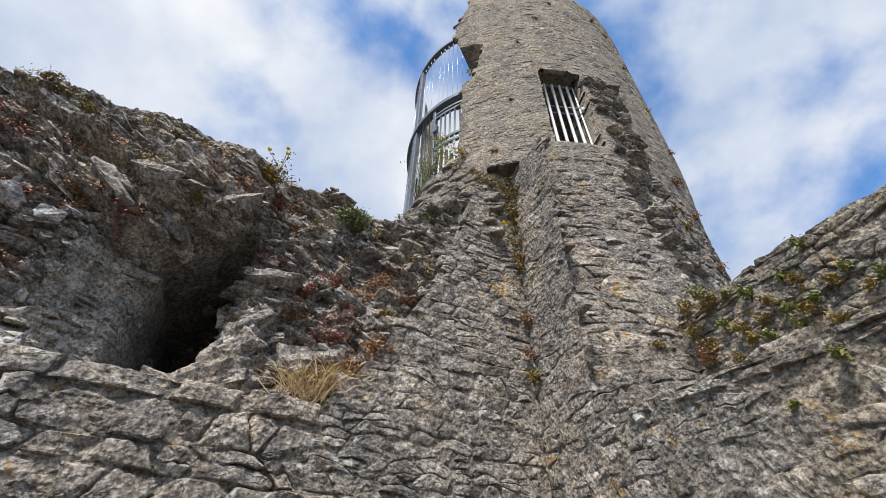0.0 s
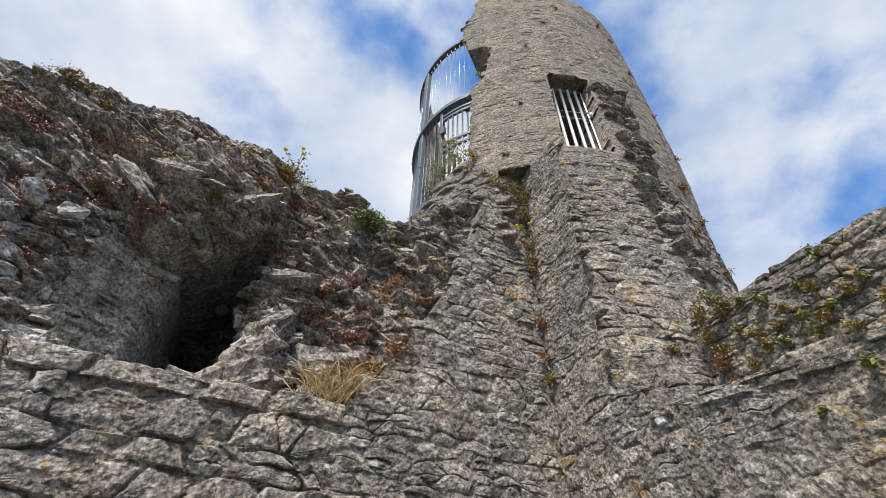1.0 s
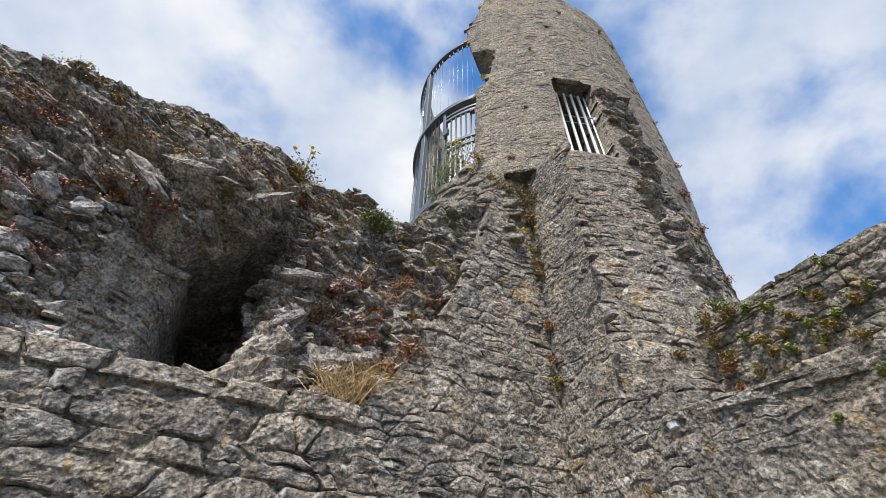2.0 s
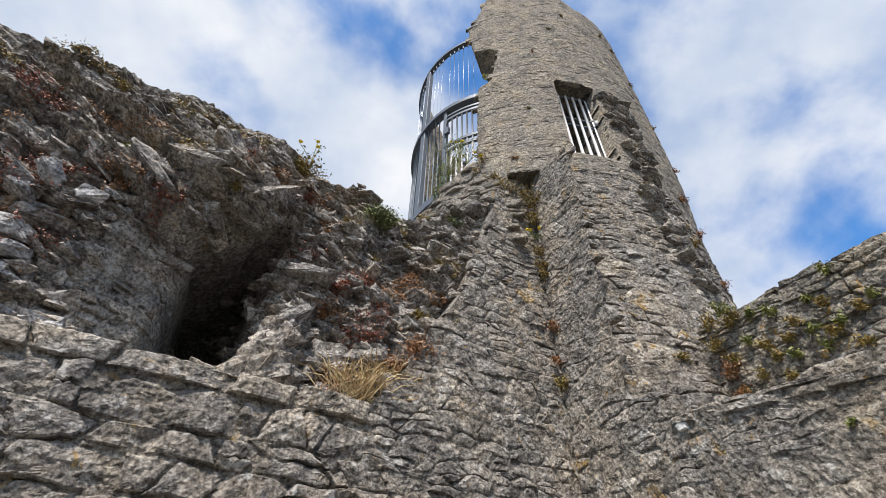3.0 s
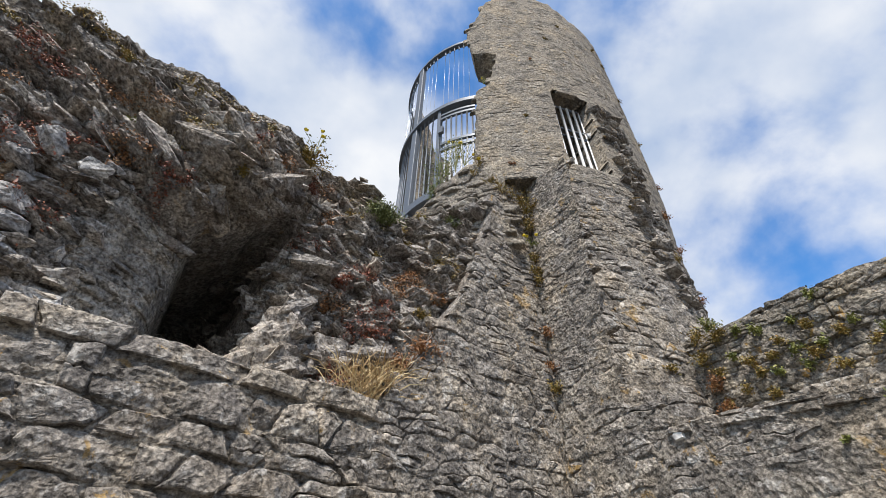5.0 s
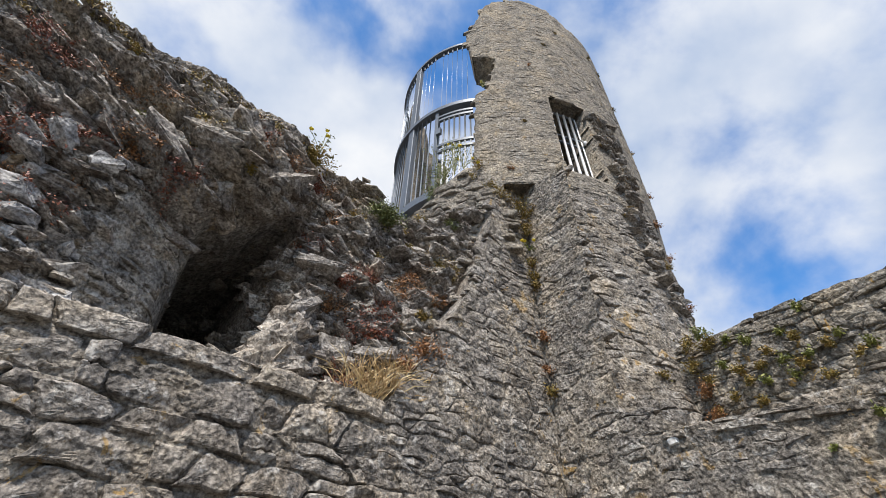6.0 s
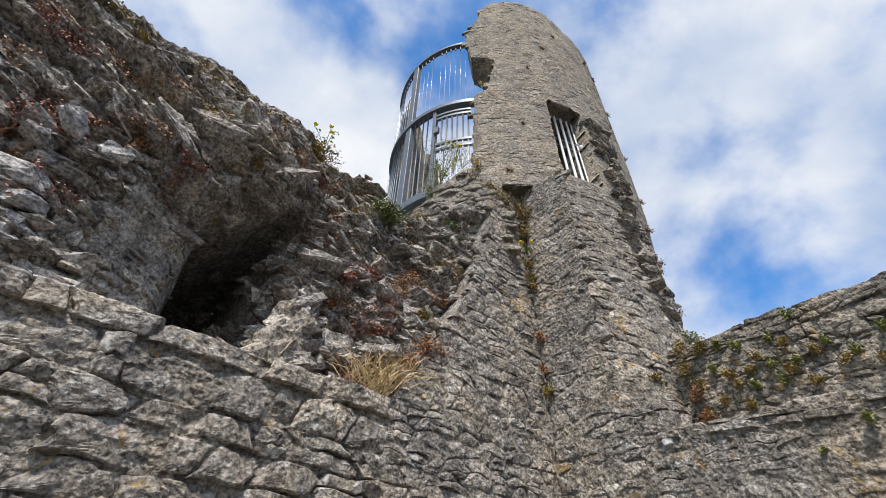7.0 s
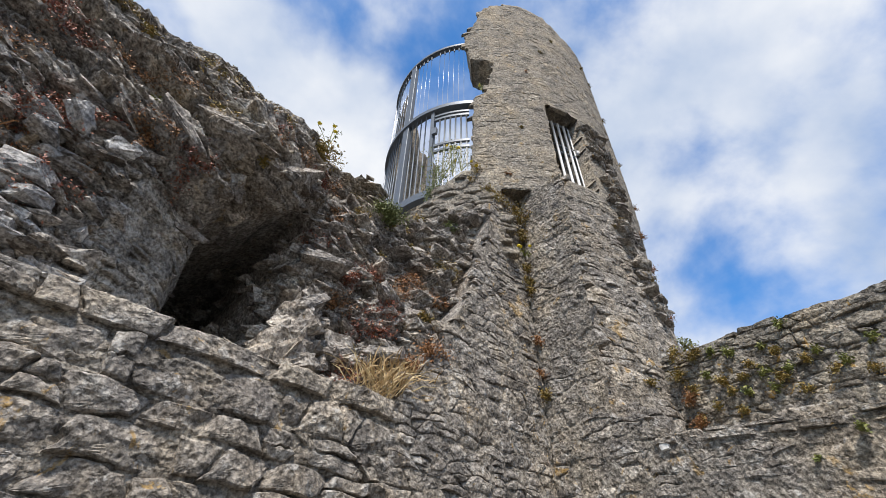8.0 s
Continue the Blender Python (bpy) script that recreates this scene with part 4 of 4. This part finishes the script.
def clump(at, spread, count, size, material, name, label, category, group="", stems=6, tall=1.0, flowers=0):
    """A small plant growing from a joint: thin stems, many leaves in uneven sprays, and flower heads where it has them."""
    at = Vector(at)
    plant = empty(name, at, label, category, group)
    V, Fc, tips = [], [], []
    for _ in range(stems):
        w = Vector((pr.gauss(0, 0.6), -abs(pr.gauss(0.5, 0.4)), pr.uniform(0.3, 1.2) * tall)).normalized()
        tip = at + Vector((w.x * spread, w.y * spread * 0.7, w.z * spread * tall))
        tips.append(tip)
        bar("stem", [at, at.lerp(tip, 0.5) + Vector((0, 0, 0.1 * spread)), tip], 0.003 + spread * 0.006, material, plant, 4)
    for _ in range(count):
        tip = pr.choice(tips)
        k = pr.random() ** 0.6
        p = at.lerp(tip, k) + Vector([pr.gauss(0, spread * 0.17) for _ in range(3)])
        leaf(V, Fc, p, 1.1 * size * pr.uniform(0.5, 1.3), (0, -0.5, 0.6))
    hold(mesh_object("foliage", V, Fc, material), plant)
    for _ in range(flowers):
        tip = pr.choice(tips) + Vector([pr.gauss(0, 0.03) for _ in range(3)])
        head = bmesh.new()
        bmesh.ops.create_icosphere(head, subdivisions=2, radius=0.022)
        for v in head.verts:
            v.co *= 1 + 0.35 * pr.uniform(-1, 1)
            v.co.z *= 0.6
        head.transform(Matrix.Translation(tip))
        me = bpy.data.meshes.new("flower")
        head.to_mesh(me)
        head.free()
        me.materials.append(mat_flower)
        hold(new("flower", me), plant)
    return plant


def grass_tuft(at, count, length, material, label, group="", fan=0.7):
    at = Vector(at)
    plant = empty("grass_tuft", at, label, "grass", group)
    V, Fc = [], []
    for _ in range(count):
        root = at + Vector((pr.gauss(0, length * 0.35), pr.gauss(0, length * 0.12), pr.gauss(0, 0.02)))
        blade(V, Fc, root, (pr.gauss(0, fan), -abs(pr.gauss(0.35, 0.35)), pr.uniform(0.4, 1.2)), length * pr.uniform(0.45, 1.2), 0.0045)
    hold(mesh_object("tuft", V, Fc, material), plant)
    return plant


def creeper(x, z, rx, rz, count, size, material, label, group):
    """Low stonecrop that hugs the broken face."""
    d = rock_point(x, z)
    plant = empty("stonecrop", (x, d, z), label, "plant", group)
    V, Fc = [], []
    heads = [(pr.gauss(0, 0.5), pr.gauss(0, 0.5)) for _ in range(7)]
    for _ in range(count):
        h = pr.choice(heads)
        u, w = x + rx * (h[0] + pr.gauss(0, 0.28)), z + rz * (h[1] + pr.gauss(0, 0.28))
        leaf(V, Fc, (u, rock_point(u, w) - 0.02 - abs(pr.gauss(0, 0.035)), w), size * pr.uniform(0.5, 1.3), (0, -0.8, 0.5))
    hold(mesh_object("foliage", V, Fc, material), plant)


def rock_at(x, z, out=0.0):
    return (x, rock_point(x, z) - out, z)


# withered dock stalks hanging out of the face
for x, z, s in ((-2.30, 3.92, 0.26), (-2.48, 3.80, 0.22)):
    clump(rock_at(x, z, 0.03), s, 130, 0.010, mat_rust, "dry_stalk", "withered rust-brown dock stalks in the rubble", "plant", "dry stalks", 5, 1.2)
# green cushion and the plants beside it on the broken slope
clump(rock_at(0.55, 5.24, 0.14), 0.25, 2600, 0.014, mat_leaf, "cushion_plant", "dense dark green cushion plant on the rubble", "plant", "", 26, 0.6)
clump(rock_at(-0.40, 5.38, 0.10), 0.24, 800, 0.017, mat_olive, "bushy_plant", "ochre and olive bushy plant on the rock edge", "plant", "plants on the rubble", 10, 0.9)
clump((-0.40, 3.78, 5.62), 0.20, 60, 0.016, mat_fern, "ragwort", "spindly green ragwort with yellow flower heads", "plant", "flowering plants", 3, 1.8, 3)
for x, z, s, n, mat in ((0.20, 5.02, 0.13, 240, mat_olive), (0.88, 5.0, 0.10, 160, mat_olive), (0.95, 5.42, 0.14, 240, mat_fern), (0.55, 4.72, 0.10, 140, mat_olive),
                        (1.25, 5.05, 0.15, 260, mat_olive), (1.17, 4.25, 0.17, 330, mat_rust), (1.02, 4.0, 0.12, 180, mat_olive), (0.72, 5.6, 0.1, 120, mat_fern),
                        (-1.56, 5.32, 0.20, 330, mat_olive), (-1.80, 4.72, 0.10, 160, mat_fern), (-2.2, 5.45, 0.12, 150, mat_olive), (-0.95, 4.72, 0.10, 120, mat_olive), (1.45, 5.6, 0.16, 220, mat_leaf), (1.2, 5.75, 0.16, 200, mat_olive)):
    kind = {mat_olive: "ochre", mat_fern: "bright green", mat_rust: "rust-brown dry", mat_leaf: "green"}[mat]
    clump(rock_at(x, z, 0.01), s, n, 0.015, mat, "tufted_plant", kind + " tufted plant growing from the broken rubble", "plant", "plants on the rubble", 8, 0.8)
for x, z, rx, rz, n, mat in ((-2.13, 4.33, 0.16, 0.09, 260, mat_red), (-1.78, 4.42, 0.12, 0.10, 260, mat_rust), (-2.35, 4.05, 0.2, 0.12, 260, mat_red), (-1.95, 3.62, 0.16, 0.12, 240, mat_red),
                             (-1.38, 4.35, 0.08, 0.16, 200, mat_red), (-0.2, 4.55, 0.14, 0.1, 220, mat_red), (0.15, 4.25, 0.12, 0.08, 200, mat_red), (0.55, 3.75, 0.16, 0.10, 260, mat_red),
                             (0.35, 3.3, 0.14, 0.10, 220, mat_red), (-0.35, 5.15, 0.12, 0.14, 240, mat_red), (0.8, 4.35, 0.14, 0.1, 180, mat_rust), (-2.75, 4.6, 0.16, 0.12, 220, mat_rust),
                             (-1.3, 4.95, 0.14, 0.1, 160, mat_olive), (-2.9, 5.2, 0.2, 0.08, 200, mat_olive), (0.6, 3.98, 0.12, 0.08, 160, mat_red), (-0.02, 4.95, 0.12, 0.08, 150, mat_rust), (-1.0, 5.5, 0.2, 0.06, 160, mat_olive)):
    kind = {mat_red: "dark red", mat_rust: "rusty orange", mat_olive: "olive"}[mat]
    creeper(x, z, rx * 1.35, rz * 1.35, n * 3, 0.013, mat, kind + " stonecrop creeping over broken stones", "stonecrop patches")
for x, z, rx, rz, n, mat in ((-2.6, 5.0, 0.2, 0.1, 240, mat_red), (-2.0, 5.1, 0.2, 0.1, 200, mat_rust), (-1.1, 5.2, 0.2, 0.12, 220, mat_red), (-0.75, 5.05, 0.16, 0.1, 220, mat_rust), (-1.6, 5.6, 0.3, 0.06, 240, mat_olive), (-2.4, 5.65, 0.3, 0.05, 240, mat_olive),
                             (0.3, 5.45, 0.16, 0.1, 220, mat_olive), (0.2, 3.95, 0.12, 0.08, 200, mat_rust), (0.95, 4.6, 0.14, 0.1, 220, mat_rust), (0.45, 4.45, 0.14, 0.1, 220, mat_red), (1.3, 4.7, 0.1, 0.12, 200, mat_olive), (-0.15, 5.35, 0.14, 0.1, 240, mat_rust), (0.75, 5.25, 0.14, 0.08, 180, mat_olive), (-2.1, 3.95, 0.16, 0.08, 200, mat_rust), (-2.5, 3.6, 0.2, 0.1, 220, mat_red)):
    kind = {mat_red: "dark red", mat_rust: "rusty orange", mat_olive: "olive"}[mat]
    creeper(x, z, rx * 1.2, rz * 1.2, n * 3, 0.012, mat, kind + " stonecrop creeping over broken stones", "stonecrop patches")
# dry grass over the end of the coping
grass_tuft((0.44, 3.42, 3.00), 190, 0.38, mat_straw, "dry straw-coloured grass tuft behind the coping", "dry grass")
grass_tuft((0.66, 3.45, 3.14), 150, 0.32, mat_straw, "dry straw-coloured grass tuft behind the coping", "dry grass")
clump((0.92, 3.45, 3.46), 0.26, 700, 0.014, mat_rust, "dead_plant", "rust-brown dead plant beside the broken wall", "plant", "", 14, 0.5)
clump((0.74, 3.48, 3.30), 0.22, 480, 0.014, mat_rust, "dead_plant", "rust-brown dead plant beside the broken wall", "plant", "", 10, 0.5)
# plants down the corner and round the tower's foot
for z, s, n, mat in ((6.05, 0.30, 800, mat_olive), (5.75, 0.18, 340, mat_olive), (5.2, 0.12, 180, mat_olive), (4.85, 0.11, 150, mat_olive), (4.15, 0.12, 190, mat_rust), (3.75, 0.10, 130, mat_rust), (3.5, 0.12, 190, mat_olive), (5.0, 0.12, 180, mat_olive)):
    clump((B_S - 0.06, A_D + a_lean(0, z) - 0.05, z), s, n, 0.014, mat, "corner_plant", ("ochre" if mat is mat_olive else "rust-brown") + " plant growing in the corner of the walls", "plant", "plants in the corner", 8, 0.9)
clump((B_S - 0.10, A_D - 0.02, 5.42), 0.12, 60, 0.014, mat_fern, "ragwort", "small yellow-flowered plant in the wall corner", "plant", "flowering plants", 5, 1.0, 3)


def tower_plant(deg, z, s, n, mat, tall=0.8, flowers=0):
    r = t_rad(z, deg)
    p = (TX + r * math.cos(radians(deg)), TY + r * math.sin(radians(deg)), z)
    kind = {mat_olive: "ochre", mat_fern: "bright green", mat_rust: "rust-brown", mat_leaf: "green"}[mat]
    clump(p, s, n, 0.014, mat, "wall_plant", kind + " plant rooted in the tower masonry", "plant", "plants on the tower", 7, tall, flowers)


for row in ((-149, 6.9, 0.42, 520, mat_fern, 1.9, 2), (-151.5, 6.7, 0.34, 420, mat_leaf, 1.7, 0), (-139.5, 6.95, 0.2, 260, mat_olive, 0.9, 3), (-134, 6.3, 0.2, 300, mat_olive, 0.8, 0), (-150, 6.7, 0.3, 300, mat_leaf, 1.6, 0), (-146, 6.95, 0.34, 260, mat_fern, 2.2, 2), (-143.5, 7.05, 0.3, 160, mat_fern, 1.8, 3), (-153, 6.5, 0.22, 240, mat_leaf, 1.3, 0), (-141, 6.75, 0.14, 200, mat_olive, 0.8, 0),
            (-137, 6.5, 0.16, 220, mat_olive, 0.8, 0), (-131, 6.9, 0.09, 100, mat_rust, 0.7, 0), (-137, 9.35, 0.14, 60, mat_fern, 1.5, 2), (-76, 7.0, 0.16, 220, mat_rust, 0.8, 0), (-72, 6.4, 0.16, 200, mat_rust, 0.8, 0),
            (-86, 6.1, 0.12, 160, mat_olive, 0.8, 0), (-82, 5.9, 0.14, 180, mat_olive, 0.8, 0), (-74, 4.35, 0.16, 260, mat_olive, 0.8, 0), (-80, 4.3, 0.14, 240, mat_rust, 0.8, 0),
            (-75, 10.6, 0.1, 80, mat_olive, 0.8, 0), (-72, 9.2, 0.1, 80, mat_olive, 0.8, 0), (-98, 7.05, 0.08, 90, mat_rust, 0.8, 0), (-120, 10.2, 0.07, 70, mat_rust, 0.8, 0), (-112, 11.3, 0.07, 60, mat_olive, 0.8, 0), (-125, 8.2, 0.06, 60, mat_olive, 0.8, 0), (-118, 6.95, 0.07, 80, mat_olive, 0.8, 0), (-104, 12.2, 0.08, 70, mat_olive, 0.8, 0), (-85, 12.2, 0.1, 90, mat_olive, 0.8, 0), (-78, 11.9, 0.1, 90, mat_olive, 0.8, 0), (-70, 8.0, 0.12, 120, mat_rust, 0.8, 0), (-74, 5.4, 0.14, 150, mat_rust, 0.8, 0), (-100, 6.3, 0.08, 80, mat_olive, 0.8, 0), (-98, 4.1, 0.1, 120, mat_olive, 0.6, 0), (-108, 3.7, 0.1, 110, mat_olive, 0.6, 0)):
    tower_plant(*row)
# small ferns on the upper right wall and its ledge
for y, z, s in ((1.96, 3.95, 0.12), (1.80, 3.88, 0.11), (1.58, 3.58, 0.12), (1.52, 3.43, 0.10), (1.27, 4.0, 0.11), (1.37, 3.57, 0.10), (2.05, 3.72, 0.09), (1.1, 3.65, 0.09), (0.95, 3.5, 0.09), (1.75, 3.45, 0.08), (0.7, 3.62, 0.1), (0.45, 3.8, 0.09), (1.5, 3.85, 0.08)):
    clump((C_S - 0.03 + 0.05 * (z - 3.3), y, z), s, 120, 0.016, mat_fern, "small_fern", "small bright green fern in a wall joint", "fern", "ferns on the upper wall", 8, 0.7)
for y, z, s in ((2.15, 3.95, 0.14), (2.2, 3.6, 0.14), (2.25, 3.3, 0.12), (1.9, 3.5, 0.1), (1.3, 3.35, 0.09), (0.8, 3.38, 0.1), (1.65, 3.7, 0.1), (1.95, 3.62, 0.12), (1.75, 3.6, 0.1), (1.45, 3.5, 0.12), (1.2, 3.6, 0.1), (1.05, 3.45, 0.11), (2.05, 3.4, 0.12), (1.85, 3.3, 0.1), (0.6, 3.5, 0.12), (2.1, 4.0, 0.12), (1.4, 3.75, 0.09)):
    clump((C_S - 0.04, y, z), s, 180, 0.013, mat_olive, "dry_moss", "ochre dry moss in the joints of the upper wall", "moss", "moss on the upper wall", 7, 0.5)
for y, z, s, mat in ((2.34, 3.25, 0.16, mat_rust), (2.36, 3.5, 0.16, mat_rust), (2.38, 3.75, 0.17, mat_olive), (2.36, 3.98, 0.18, mat_olive), (2.2, 4.05, 0.15, mat_fern)):
    clump((C_S - 0.10, y - 0.06, z), s, 260, 0.014, mat, "corner_plant", {mat_rust: "rust-brown", mat_olive: "ochre", mat_fern: "bright green"}[mat] + " plant where the upper wall meets the tower", "plant", "plants by the tower foot", 8, 0.7)
clump((B_S - 0.03, 0.98, 2.66), 0.07, 110, 0.013, mat_fern, "small_fern", "small bright green fern in a wall joint", "fern", "ferns on the right wall", 8, 0.7)
clump((B_S - 0.03, 1.28, 2.54), 0.05, 70, 0.011, mat_fern, "small_fern", "small green fern in a wall joint", "fern", "ferns on the right wall", 6, 0.7)
